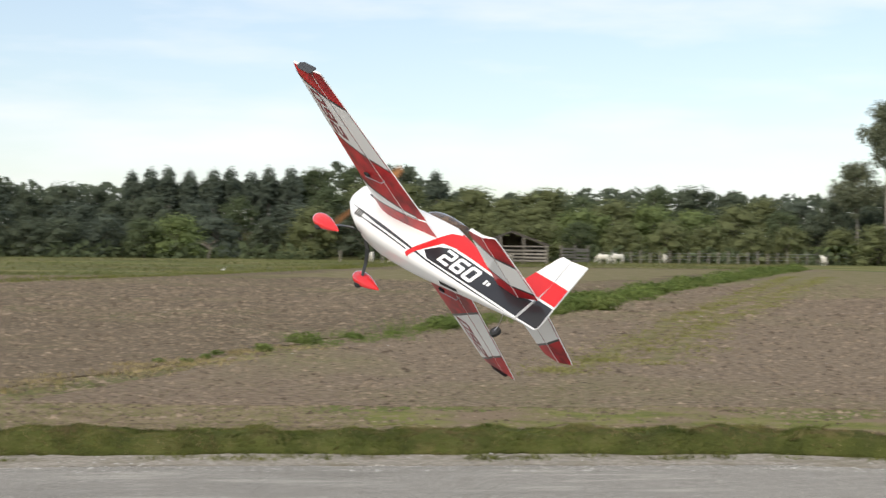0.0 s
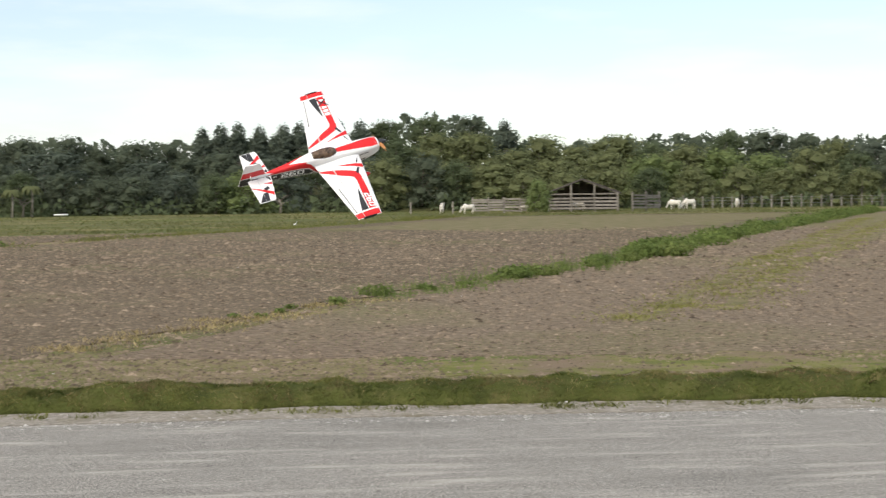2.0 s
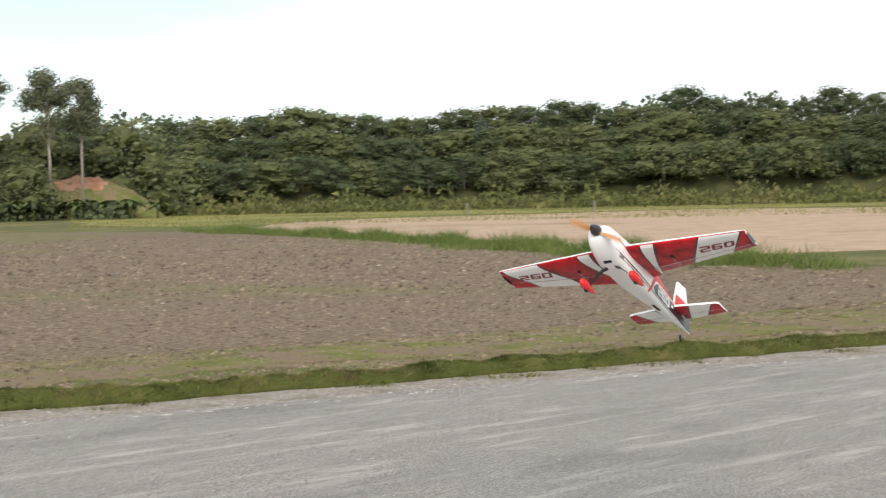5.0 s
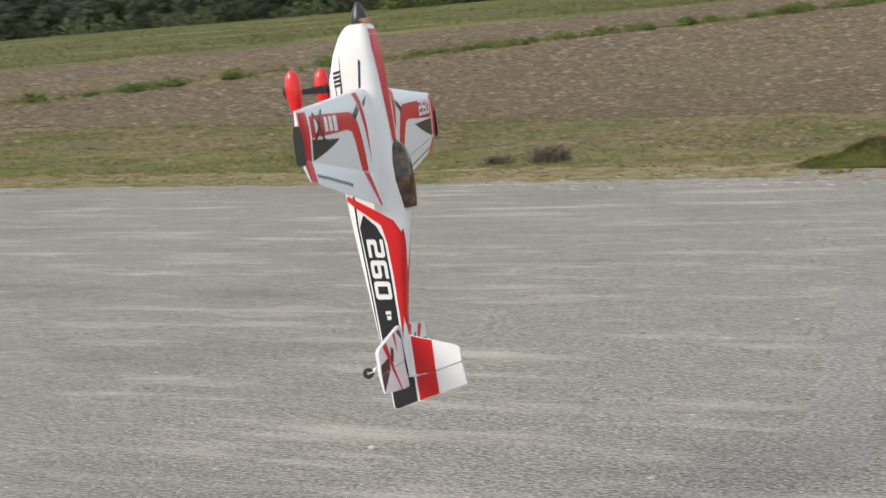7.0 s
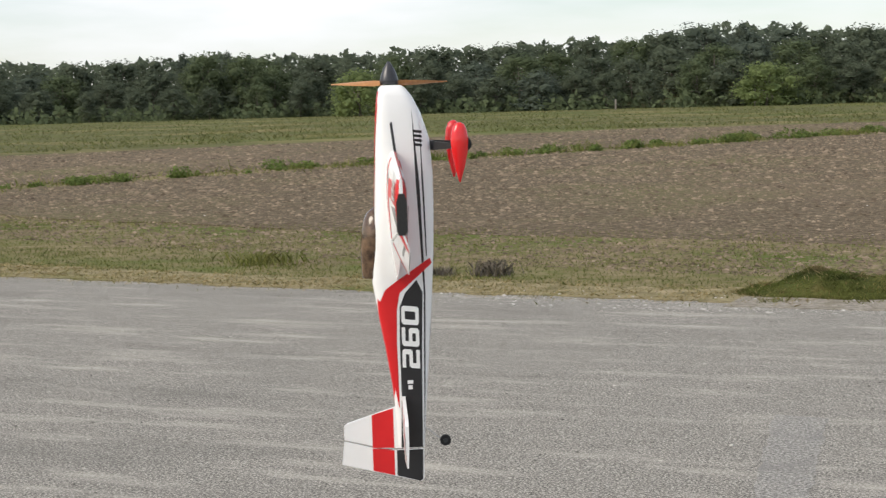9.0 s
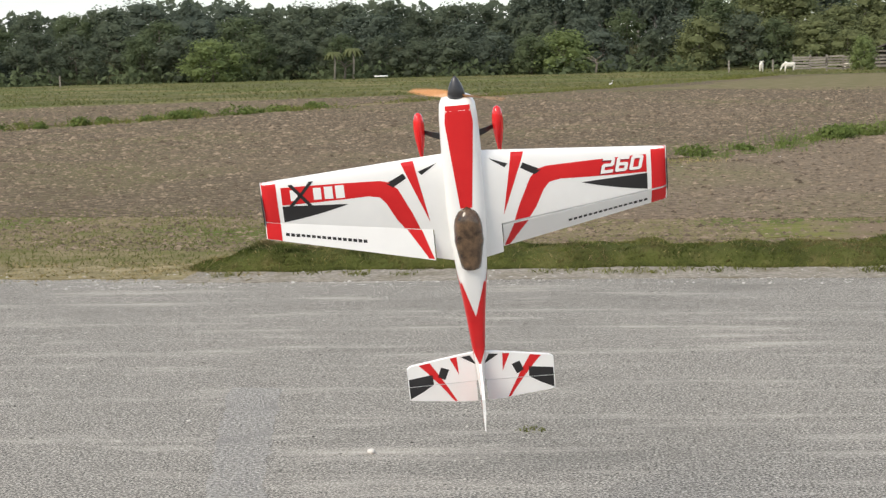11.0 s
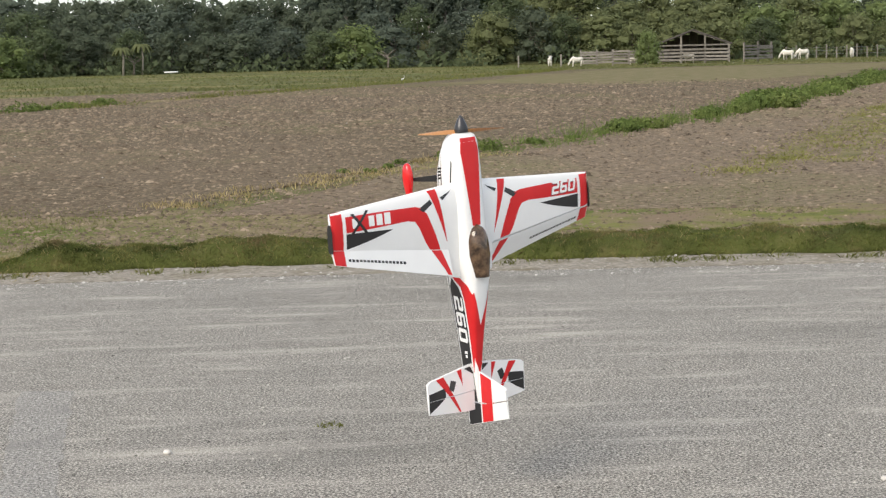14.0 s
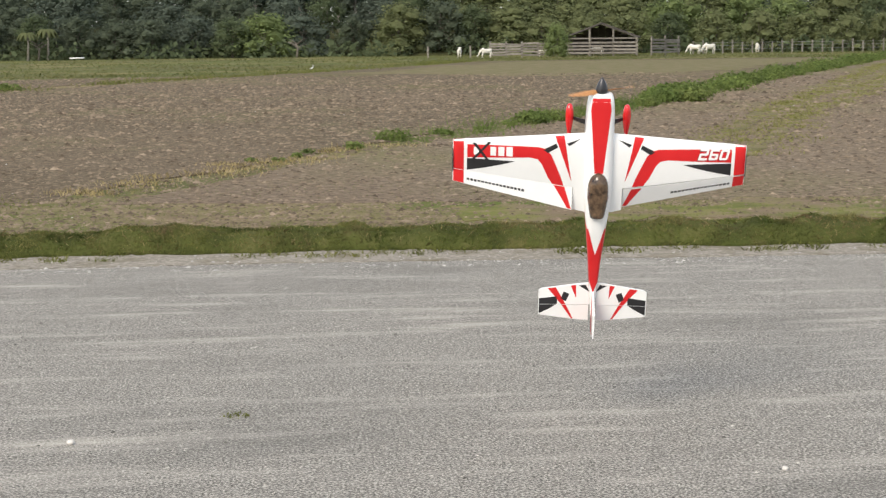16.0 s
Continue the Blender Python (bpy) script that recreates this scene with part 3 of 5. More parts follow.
stuff("verge_grass", blades(26000, near_edge(1.6, 6.5, -3, 26, 0.34), 0.026, 0.8, 0.0045, 25, True), M_MEADOW, "patchy short green grass behind the bank", "grass")
stuff("edge_tufts", blades(5000, near_edge(-0.12, 0.25, -3, 24, 0.07), 0.05, 0.9, 0.005, 26), M_GRASS, "small tufts at the runway edge", "grass")


def along(line, spread, gap=0.0, count=120, clump=0.3):
    def f(rg, n):
        seg = np.array(line, float)
        d = np.r_[0, np.cumsum(np.hypot(*np.diff(seg, axis=0).T))]
        s = rg.random(count) * d[-1]
        cx, cy = np.interp(s, d, seg[:, 0]) + rg.normal(0, spread, count), np.interp(s, d, seg[:, 1]) + rg.normal(0, spread, count)
        pick = rg.integers(0, count, n)
        size = rg.uniform(0.5, 1.5, count)[pick] * clump
        return np.stack([cx[pick] + rg.normal(0, 1, n) * size, cy[pick] + rg.normal(0, 1, n) * size, np.zeros(n)], 1)
    return f


def crown(seed, lobes, n, leaf):
    """Leaves through the outer part of several lobes: (centre, radii) each."""
    rg = np.random.default_rng(seed)
    out = []
    vol = np.array([l[1][0] * l[1][2] for l in lobes])
    for (c, r), k in zip(lobes, (n * vol / vol.sum()).astype(int)):
        d = rg.normal(size=(k, 3))
        d /= np.linalg.norm(d, axis=1)[:, None]
        lump = np.array([1 + 0.34 * noise.noise(Vector(q * 2.6) + Vector((seed, 0, 0))) for q in d])
        rad = (0.55 + 0.62 * rg.random(k) ** 0.8) * lump
        p = np.array(c) + d * np.array(r) * rad[:, None]
        nrm = d + np.array([0, 0, 0.35]) + rg.normal(0, 0.6, (k, 3))
        nrm /= np.linalg.norm(nrm, axis=1)[:, None]
        u = np.cross(nrm, rg.normal(size=(k, 3)))
        u /= np.linalg.norm(u, axis=1)[:, None]
        w = np.cross(nrm, u)
        s = leaf * rg.uniform(0.5, 1.4, k)[:, None]
        out.append(np.stack([p - u * s, p + u * s * 0.6 - w * s * 0.75, p + u * s * 0.6 + w * s * 0.75], 1))
    return np.concatenate(out)


def weed_bushes(line, count, spread, size, leaves, leaf, seed):
    """Leafy low clumps strewn along a line."""
    rg = np.random.default_rng(seed)
    p = along(line, spread, count=count, clump=0.05)(rg, count)
    lobes = []
    for x, y, z in p:
        k = size * (0.35 + 0.95 * float(patchy(x * 1.1, y * 1.1, seed)) ** 1.3) * rg.uniform(0.7, 1.25)
        lobes.append(((x, y, k * 0.38), (k * rg.uniform(0.8, 1.5), k * rg.uniform(0.8, 1.4), k * 0.62)))
    v = crown(seed, lobes, leaves, leaf)
    v[:, :, 2] = np.maximum(v[:, :, 2], 0.0)
    return v


stuff("ditch_weeds", weed_bushes(DITCH[3:6], 70, 0.22, 0.26, 15000, 0.035, 31), M_WEED, "rank green weeds growing along the ditch", "weeds")
stuff("ditch_weeds", weed_bushes(DITCH[4:], 260, 0.42, 0.38, 34000, 0.055, 32), M_WEED, "tall green weeds growing along the ditch", "weeds")
stuff("ditch_weeds", weed_bushes(DITCH[1:4], 24, 0.16, 0.13, 2600, 0.024, 37), M_WEED, "scattered green weeds along the shallow ditch", "weeds")
stuff("ditch_stalks", blades(9000, along(DITCH[2:], 0.4, count=220, clump=0.22), uneven(0.08, 0.5, 1.6, 2.0), 0.6, 0.007, 39, True), M_WEED, "upright stalks among the ditch weeds", "weeds")
stuff("ditch_weeds", blades(1600, along(DITCH[:3], 0.25, count=26, clump=0.22), 0.06, 0.7, 0.006, 33), M_GRASS_DRY, "dry weeds at the start of the ditch", "weeds")
for n_, tr in enumerate(TRACKS):
    stuff("track_weeds", blades(15000, along(tr, 0.2, count=420, clump=0.22), uneven(0.025, 0.07, 1.2, n_), 1.2, 0.012, 38 + n_, True), M_SHOOT, "short yellow-green weeds in the wheel track", "weeds")
stuff("far_ditch_weeds", weed_bushes(DITCH_FAR[:7], 260, 0.35, 0.24, 20000, 0.045, 47), M_WEED, "low bushy weeds along the far ditch", "weeds")
stuff("far_ditch_weeds", blades(9000, along(DITCH_FAR[1:], 0.55, count=160, clump=0.5), uneven(0.06, 0.36, 2.0, 4.0), 0.9, 0.013, 34, True), M_GRASS, "rough green weeds along the far ditch", "weeds")
stuff("side_ditch_weeds", blades(22000, along(DITCH_RIGHT, 0.6, count=120, clump=0.5), uneven(0.12, 0.55, 2.4, 5.0), 0.8, 0.014, 35, True), M_WEED, "thick green weeds in the ditch before the sandy field", "weeds")


def meadow(rg, n):
    deg = rg.uniform(-66, 20, n)
    near = np.interp(deg, [-66, -47, -38, -30, -24, -15, -3, 3.5, 6, 20], [64, 63, 64, 71, 77, 80, 84, 111, 129, 132])
    a, r = np.radians(deg), near + (183 - near) * rg.random(n) ** 1.25
    return np.stack([np.sin(a) * r, np.cos(a) * r, np.zeros(n)], 1)


stuff("meadow_grass", blades(62000, meadow, uneven(0.04, 0.24, 7.0, 6.0, 1.2), 1.7, 0.026, 36, True), M_MEADOW, "tall uneven meadow grass before the wood", "grass")


def far_grass(rg, n):
    a, r = np.radians(rg.uniform(31, 64, n)), rg.uniform(112, 205, n)
    return np.stack([np.sin(a) * r, np.cos(a) * r, np.zeros(n)], 1)


stuff("far_grass", blades(16000, far_grass, uneven(0.08, 0.3, 8.0, 3.0), 1.0, 0.035, 40, True), M_SHOOT, "bright yellow-green grass beyond the sandy field", "grass")


def clods(n, poly, smin, smax, seed):
    rg = np.random.default_rng(seed)
    base = np.array([(1, 0, 0), (-0.5, 0.87, 0), (-0.5, -0.87, 0), (0, 0, 1)], float)
    faces = np.array([(0, 1, 3), (1, 2, 3), (2, 0, 3)])
    pts = poly(rg, n)
    n = len(pts)
    s = rg.uniform(smin, smax, n) * (0.6 + rg.random(n) ** 4 * 1.6) * np.clip(np.hypot(pts[:, 0], pts[:, 1]) / 22, 0.8, 1.9)
    a = rg.uniform(0, 2 * np.pi, n)
    v = base[None] * rg.uniform(0.6, 1.4, (n, 4, 3)) * s[:, None, None]
    v[:, :, 2] *= 0.46
    c, q = np.cos(a)[:, None], np.sin(a)[:, None]
    v = np.stack([v[:, :, 0] * c - v[:, :, 1] * q, v[:, :, 0] * q + v[:, :, 1] * c, v[:, :, 2]], 2) + pts[:, None, :]
    return v, faces


def clod_mesh(v, faces):
    n = len(v)
    me = bpy.data.meshes.new("clods")
    me.vertices.add(n * 4)
    me.vertices.foreach_set("co", v.astype(np.float32).ravel())
    idx = (faces[None] + 4 * np.arange(n)[:, None, None]).astype(np.int32)
    me.loops.add(idx.size)
    me.loops.foreach_set("vertex_index", idx.ravel())
    me.polygons.add(idx.size // 3)
    me.polygons.foreach_set("loop_start", np.arange(0, idx.size, 3, dtype=np.int32))
    me.update(calc_edges=True)
    return me


def wedge(a0, a1, r0, r1, power, keep):
    def f(rg, n):
        a = np.radians(rg.uniform(a0, a1, n))
        r = r0 + (r1 - r0) * rg.random(n) ** power
        p = np.stack([np.sin(a) * r, np.cos(a) * r, np.full(n, 0.005)], 1)
        return p[keep(p[:, 0], p[:, 1])]
    return f


def soil_here(x, y):
    far = np.interp(x, [p[0] for p in DITCH_FAR], [p[1] for p in DITCH_FAR])
    start = np.interp(x, [p[0] for p in EDGE], [p[1] for p in EDGE]) + np.interp(x, [-16, -8, -3, 0], [3.8, 2.3, 1.7, 1.35])
    side = np.interp(y, [p[1] for p in DITCH_RIGHT], [p[0] for p in DITCH_RIGHT])
    return (y > start) & ((y < far) | (x > 0)) & (x < side - 1)


v_, f_ = clods(390000, wedge(-50, 60, 13.6, 80, 1.8, soil_here), 0.009, 0.032, 41)
tagged(put(clod_mesh(v_, f_), "soil_clods", M_CLOD, smooth=True), "brown clods strewn over the ploughed fields", "clods", kind="stuff")
def strip_here(x, y):
    far = np.interp(x, [p[0] for p in DITCH_FAR], [p[1] for p in DITCH_FAR])
    top = np.interp(x, [-60, -45, -37.6, -30.7, -23.6, -20, -10.6, -4], [28, 40.5, 48, 61, 73, 75, 81, 83])
    return (y > far + 0.8) & (y < top) & (x < -4)


v_, f_ = clods(75000, wedge(-62, -3, 28, 86, 0.8, strip_here), 0.014, 0.034, 46)
tagged(put(clod_mesh(v_, f_), "soil_clods", M_CLOD, smooth=True), "brown clods on the bare strip", "clods", kind="stuff")
v_, f_ = clods(700, wedge(-45, 50, 15, 45, 1.3, soil_here), 0.006, 0.014, 42)
tagged(put(clod_mesh(v_, f_), "field_stones", M_STONE), "pale stones among the clods", "stones", kind="stuff")
v_, f_ = clods(72000, wedge(-50, 48, 4.2, 13, 0.85, lambda x, y: y < np.interp(x, [p[0] for p in EDGE], [p[1] for p in EDGE]) + 0.1), 0.003, 0.009, 45)
v_[:, :, 2] += 0.006
tagged(put(clod_mesh(v_, f_), "runway_grit", M_GRIT), "coarse grey grit bedded in the runway", "grit", kind="stuff")
v_, f_ = clods(6000, wedge(-60, 60, 4.5, 13, 0.8, lambda x, y: y < np.interp(x, [p[0] for p in EDGE], [p[1] for p in EDGE]) + 0.1), 0.003, 0.008, 43)
tagged(put(clod_mesh(v_, f_), "loose_gravel", M_STONE), "loose pale gravel on the runway", "gravel", kind="stuff")


v_, f_ = clods(6000, lambda rg, n: near_edge(-0.75, 0.4, -6, 26)(rg, n) + np.array([0, 0, 0.014]), 0.006, 0.016, 44)
tagged(put(clod_mesh(v_, f_), "edge_gravel", M_STONE), "pale pebbles along the runway edge", "gravel", kind="stuff")


def stone_thing(x, y, s, seed):
    rg = random.Random(seed)
    bm = bmesh.new()
    bmesh.ops.create_icosphere(bm, subdivisions=2, radius=s)
    for v in bm.verts:
        v.co *= rg.uniform(0.8, 1.15)
        v.co.z *= 0.7
    ob = tagged(part("stone", bm, M_STONE, smooth=True), "small white stone lying on the runway", "stone", group="stones on the runway")
    ob.matrix_basis = pose(x, y, 0.012 + s * 0.5, 0, 0, rg.uniform(0, 360))


for i, (x, y, s) in enumerate(((-0.96, 6.78, 0.018), (1.82, 6.0, 0.014), (-2.9, 5.1, 0.014), (-1.9, 7.4, 0.01), (2.4, 6.4, 0.012))):
    stone_thing(x, y, s, i)


def tuft(x, y, n, h, r, mat, name, label, seed):
    f = lambda rg, k: np.stack([x + rg.normal(0, r, k), y + rg.normal(0, r, k), np.full(k, 0.005)], 1)
    return tagged(put(soup(blades(n, f, h, 0.8, 0.006, seed), 5), name, mat), label, "weed", kind="stuff")


tuft(-0.30, 7.22, 50, 0.022, 0.03, M_GRASS, "grass_tuft", "small green tuft growing through the asphalt", 51)
tuft(-5.86, 14.1, 320, 0.13, 0.09, M_DEAD, "dry_weed", "grey-brown dead weed standing on the verge", 52)
tuft(-6.35, 14.0, 130, 0.08, 0.07, M_DEAD, "dry_weed", "low dry weed clump on the verge", 53)
tuft(-8.6, 14.6, 250, 0.13, 0.2, M_GRASS, "weed_clump", "low green weed clump on the verge", 54)


# ---- trees ----
def leafy(seed, lobes, n, leaf, core=0.62):
    """Leaves round a lumpy inner mass of foliage, as one mesh."""
    bm = bmesh.new()
    for c, r in lobes:
        made = bmesh.ops.create_icosphere(bm, subdivisions=1, radius=1.0)["verts"]
        for v in made:
            q = v.co.copy()
            v.co = Vector(c) + Vector([q[k] * r[k] for k in range(3)]) * (core + 0.3 * noise.noise(q * 2.2 + Vector((seed, 0, 0))))
    me = bpy.data.meshes.new("crown")
    bm.to_mesh(me)
    bm.free()
    nv = len(me.vertices)
    v0 = np.empty(nv * 3, dtype=np.float32)
    me.vertices.foreach_get("co", v0)
    f0 = [tuple(p.vertices) for p in me.polygons]
    lv = crown(seed, lobes, n, leaf)
    out = bpy.data.meshes.new("crown")
    out.from_pydata(np.concatenate([v0.reshape(-1, 3), lv.reshape(-1, 3)]).tolist(), [], f0 + [(nv + 3 * i, nv + 3 * i + 1, nv + 3 * i + 2) for i in range(len(lv))])
    return out


def tree(seed, height, spread, kind, mat, label, bare=0.22):
    rg = random.Random(seed)
    root = new(kind)
    trunk_h = height * (0.5 if bare < 0.4 else bare + 0.12)
    bm = bmesh.new()
    lean = rg.uniform(-0.3, 0.3)
    r0 = 0.016 * height + 0.05
    tube(bm, [(0, 0, -0.1), (lean * 0.3, 0, trunk_h * 0.5), (lean, 0.1, trunk_h), (lean * 1.2, 0.1, height * 0.86)], [r0, r0 * 0.75, r0 * 0.55, r0 * 0.15], 7)
    lobes = []
    k = rg.randint(12, 16)
    for i in range(k):
        a = 2 * math.pi * i / k + rg.uniform(-0.4, 0.4)
        z = height * (bare + (0.86 - bare) * (i * 0.618 % 1.0))
        q = spread * rg.uniform(0.25, 0.62) * (1.15 - 0.5 * z / height)
        c = (lean + math.cos(a) * q, math.sin(a) * q, z)
        s = spread * rg.uniform(0.24, 0.40)
        lobes.append((c, (s, s, s * rg.uniform(0.6, 0.85) * min(1.3, height / spread / 1.3))))
        tube(bm, [(lean * 0.6, 0, trunk_h * rg.uniform(0.55, 0.9)), tuple(np.array(c) * 0.6 + np.array((0, 0, z * 0.3))), c], [r0 * 0.4, r0 * 0.25, r0 * 0.08], 5)
    lobes.append(((lean, 0, height * 0.86), (spread * 0.36, spread * 0.36, height * 0.15)))
    part("trunk", bm, M_BARK_PALE if bare > 0.4 else M_BARK, root, smooth=True)
    put(leafy(seed, lobes, int(1700 + 2300 * min(1.6, spread * height / 55)), 0.13 + 0.006 * height, 0.55), "crown", mat, root)
    tagged(root, label, "tree")
    return root


PROTO = [tree(100 + i, h, s, "tree", M_LEAF[m], lab, b) for i, (h, s, m, lab, b) in enumerate((
    (8.0, 4.6, 0, "dense dark green broadleaf tree at the wood's edge", 0.1), (9.0, 4.2, 1, "tall green broadleaf tree at the wood's edge", 0.1),
    (7.0, 5.0, 4, "wide dark tree with layered foliage", 0.08), (6.5, 4.4, 2, "olive-green rounded tree in the wood", 0.06),
    (8.5, 3.6, 0, "narrow dark tree with ragged crown", 0.12), (5.5, 4.0, 3, "bright green spreading tree before the wood", 0.07),
    (9.5, 5.2, 1, "large broad tree rising above the wood", 0.12), (6.0, 3.4, 2, "small olive tree with pale trunk", 0.14), (12.0, 2.4, 4, "tall thin tree with flat tufts rising above the wood", 0.6)))]

SKY = [(-70, 1.5), (-48, 1.5), (-43, 1.68), (-41, 1.75), (-38.8, 1.55), (-36, 1.4), (-34, 1.55), (-31, 1.65), (-28.3, 1.6), (-25, 1.72), (-22.4, 1.7), (-19.5, 1.95), (-17.6, 1.8), (-14.8, 2.3), (-12, 2.15), (-9.7, 1.92),
       (-6.9, 2.15), (-5.5, 1.9), (-3.2, 2.0), (0, 2.1), (2.8, 2.12), (3.5, 2.5), (4.2, 2.8), (5.8, 2.9), (7.2, 2.6), (8, 2.0), (9.9, 1.78), (12.2, 1.92), (14.7, 2.08), (17.5, 1.9), (20, 1.8), (24, 1.95), (27.5, 2.1), (29.2, 2.55), (30.5, 2.85),
       (32.9, 3.1), (34.5, 2.95), (36, 2.75), (39.6, 3.06), (43.4, 2.6), (45.4, 3.06), (49.2, 3.04), (51.8, 3.4), (60, 3.2), (75, 3.0)]


def top_h(a, d):
    return 1.65 + d * math.tan(radians(float(np.interp(a, [s[0] for s in SKY], [s[1] for s in SKY]))))


def at(a, d, z=0.0, spin=0.0, s=(1, 1, 1)):
    return pose(math.sin(radians(a)) * d, math.cos(radians(a)) * d, z, 0, 0, spin) @ Matrix.Diagonal((*s, 1))


HEIGHT = [8.0, 9.0, 7.0, 6.5, 8.5, 5.5, 9.5, 6.0, 12.0]
rg = random.Random(5)
used = set()


def plant(i, a, d, h, z=0.0, wide=1.0):
    k = h / HEIGHT[i]
    m = at(a, d, z, rg.uniform(0, 360), (k * wide, k * wide, k))
    if i in used:
        copy_thing(PROTO[i], m @ Matrix.Diagonal([1 / c for c in PROTO[i].scale] + [1]))
    else:
        used.add(i)
        PROTO[i].matrix_basis = m


ROWS = ((0, 0.56, (0, 2, 0, 4, 1, 2), (3, 5, 3, 7, 3, 5, 1)), (9, 0.79, (0, 2, 4, 1, 0), (1, 3, 5, 7, 0, 3)), (20, 0.99, (0, 2, 1, 4, 0), (0, 1, 3, 6, 4)))


def rise(a, k):
    """The ground under row k of the wood, which climbs a low hill."""
    d = (246 if a > 33 else 183) + ROWS[k][0]
    return max(0.0, top_h(a, d) * ROWS[k][1] - 5.4) * float(np.interp(a, [27, 32, 33, 36], [1, 0, 0, 1]))


for k, (far, frac, kinds_left, kinds_right) in enumerate(ROWS):
    a = -52.0
    while a < 66:
        d = (246 if a > 33 else 183) + far + rg.uniform(-2, 2)
        z = rise(a, k)
        h = max(2.6, top_h(a, d) * frac * rg.uniform(0.93, 1.09) - z)
        light = float(np.interp(a, [-4, 8, 19, 24], [0, 1, 1, 0]))
        kind_ = rg.choice((1, 6, 3, 3, 1, 7) if a > 26 else kinds_right if rg.random() < light else kinds_left)
        if not (k < 2 and 30.2 < a < 32.8):
            plant(kind_, a, d, h, z, rg.uniform(1.15, 1.6) * (1.5 if a > 33 else 1.0))
        a += rg.uniform(1.1, 1.65) * (0.8 if a > 33 else 1.0)
for a0, a1, d0 in ((-60, 33.2, 183), (33.2, 72, 246)):
    bm = bmesh.new()
    hs = []
    for i in range(90):
        a = a0 + (a1 - a0) * i / 89
        hs.append([tuple(at(a, d0 - 3, -0.05).translation)] + [tuple(at(a, d0 + ROWS[k][0], rise(a, k) + 0.02).translation) for k in range(3)] + [tuple(at(a, d0 + 60, -0.05).translation)])
    loft(bm, hs)
    tagged(part("wooded_hill", bm, M_FLOOR, smooth=True), "low hill under the wood", "hill", kind="structure")
for a, e in ((-2.6, 2.4), (-2.0, 2.5), (-1.3, 2.55), (-0.6, 2.45), (0.2, 2.5), (0.7, 2.55), (1.5, 2.45), (2.1, 2.6), (2.8, 2.6), (7.8, 2.55), (-31.5, 1.75), (-33.0, 1.72), (-13.9, 2.25), (45.2, 2.7)):
    plant(8, a, 198 if a < 33 else 255, 1.65 + (198 if a < 33 else 255) * math.tan(radians(e)))
plant(5, -13.1, 178, 4.6, 0, 1.4)
plant(5, -27.0, 172, 4.8, 0, 1.3)
plant(6, -32.3, 190, 7.6)
plant(1, -30.9, 190, 7.2)

# mass of the wood behind the first trees
wv = []
rw = np.random.default_rng(77)
nn = 52000
wa = rw.uniform(-56, 68, nn)
wd = np.where(wa > 33, 280, 216) + rw.uniform(-6, 10, nn)
wt = 1.65 + wd * np.tan(np.radians(np.interp(wa, [s[0] for s in SKY], [s[1] for s in SKY])))
wt *= 0.97 + 0.02 * np.sin(wa * 2.9) + 0.04 * np.sin(wa * 7.3 + 1)
wz = wt * rw.random(nn) ** 0.8
wp = np.stack([np.sin(np.radians(wa)) * wd, np.cos(np.radians(wa)) * wd, wz], 1)
wn_ = rw.normal(size=(nn, 3)) + np.array([0, -0.4, 0.5])
wu = np.cross(wn_, rw.normal(size=(nn, 3)))
wu /= np.linalg.norm(wu, axis=1)[:, None]
ww = np.cross(wn_ / np.linalg.norm(wn_, axis=1)[:, None], wu)
ws = rw.uniform(0.3, 0.7, nn)[:, None]
stuff("woodland", np.stack([wp - wu * ws, wp - ww * ws * 0.6, wp + wu * ws, wp + ww * ws * 0.6], 1), M_LEAF[0], "dark dense woodland behind the first trees", "woodland")

# far ridges
for nm, a0, a1, d, hh, sd_ in (("far_ridge", 20, 36, 900, 38, 3),):
    bm = bmesh.new()
    rows_ = []
    for i in range(60):
        aa = radians(a0 + (a1 - a0) * i / 59)
        h = hh * (math.sin(math.pi * i / 59) ** 0.6) * (0.9 + 0.12 * math.sin(i * 0.7 + sd_) + 0.06 * math.sin(i * 2.3))
        rows_.append([(math.sin(aa) * d, math.cos(aa) * d, -1), (math.sin(aa) * (d + 40), math.cos(aa) * (d + 40), max(h, 0)), (math.sin(aa) * (d + 120), math.cos(aa) * (d + 120), -1)])
    loft(bm, rows_)
    tagged(part(nm, bm, M_LEAF[4], smooth=True), "distant wooded ridge", "hill", kind="structure")

# undergrowth along the wood
ub = np.random.default_rng(88)
nn = 16000
ua = ub.uniform(-70, 33, nn)
ud = 181 + ub.uniform(-2, 5, nn) + 2 * np.sin(ua * 1.7)
up_ = np.stack([np.sin(np.radians(ua)) * ud, np.cos(np.radians(ua)) * ud, ub.random(nn) ** 1.5 * (1.1 + 0.8 * np.sin(ua * 4.1) ** 2)], 1)
uu = ub.normal(size=(nn, 3))
uu /= np.linalg.norm(uu, axis=1)[:, None]
uw = np.cross(uu, ub.normal(size=(nn, 3)))
uw /= np.linalg.norm(uw, axis=1)[:, None]
us = ub.uniform(0.15, 0.45, nn)[:, None]
stuff("undergrowth", np.stack([up_ - uu * us, up_ - uw * us * 0.6, up_ + uu * us, up_ + uw * us * 0.6], 1), M_LEAF[1], "low scrub at the foot of the wood", "scrub")


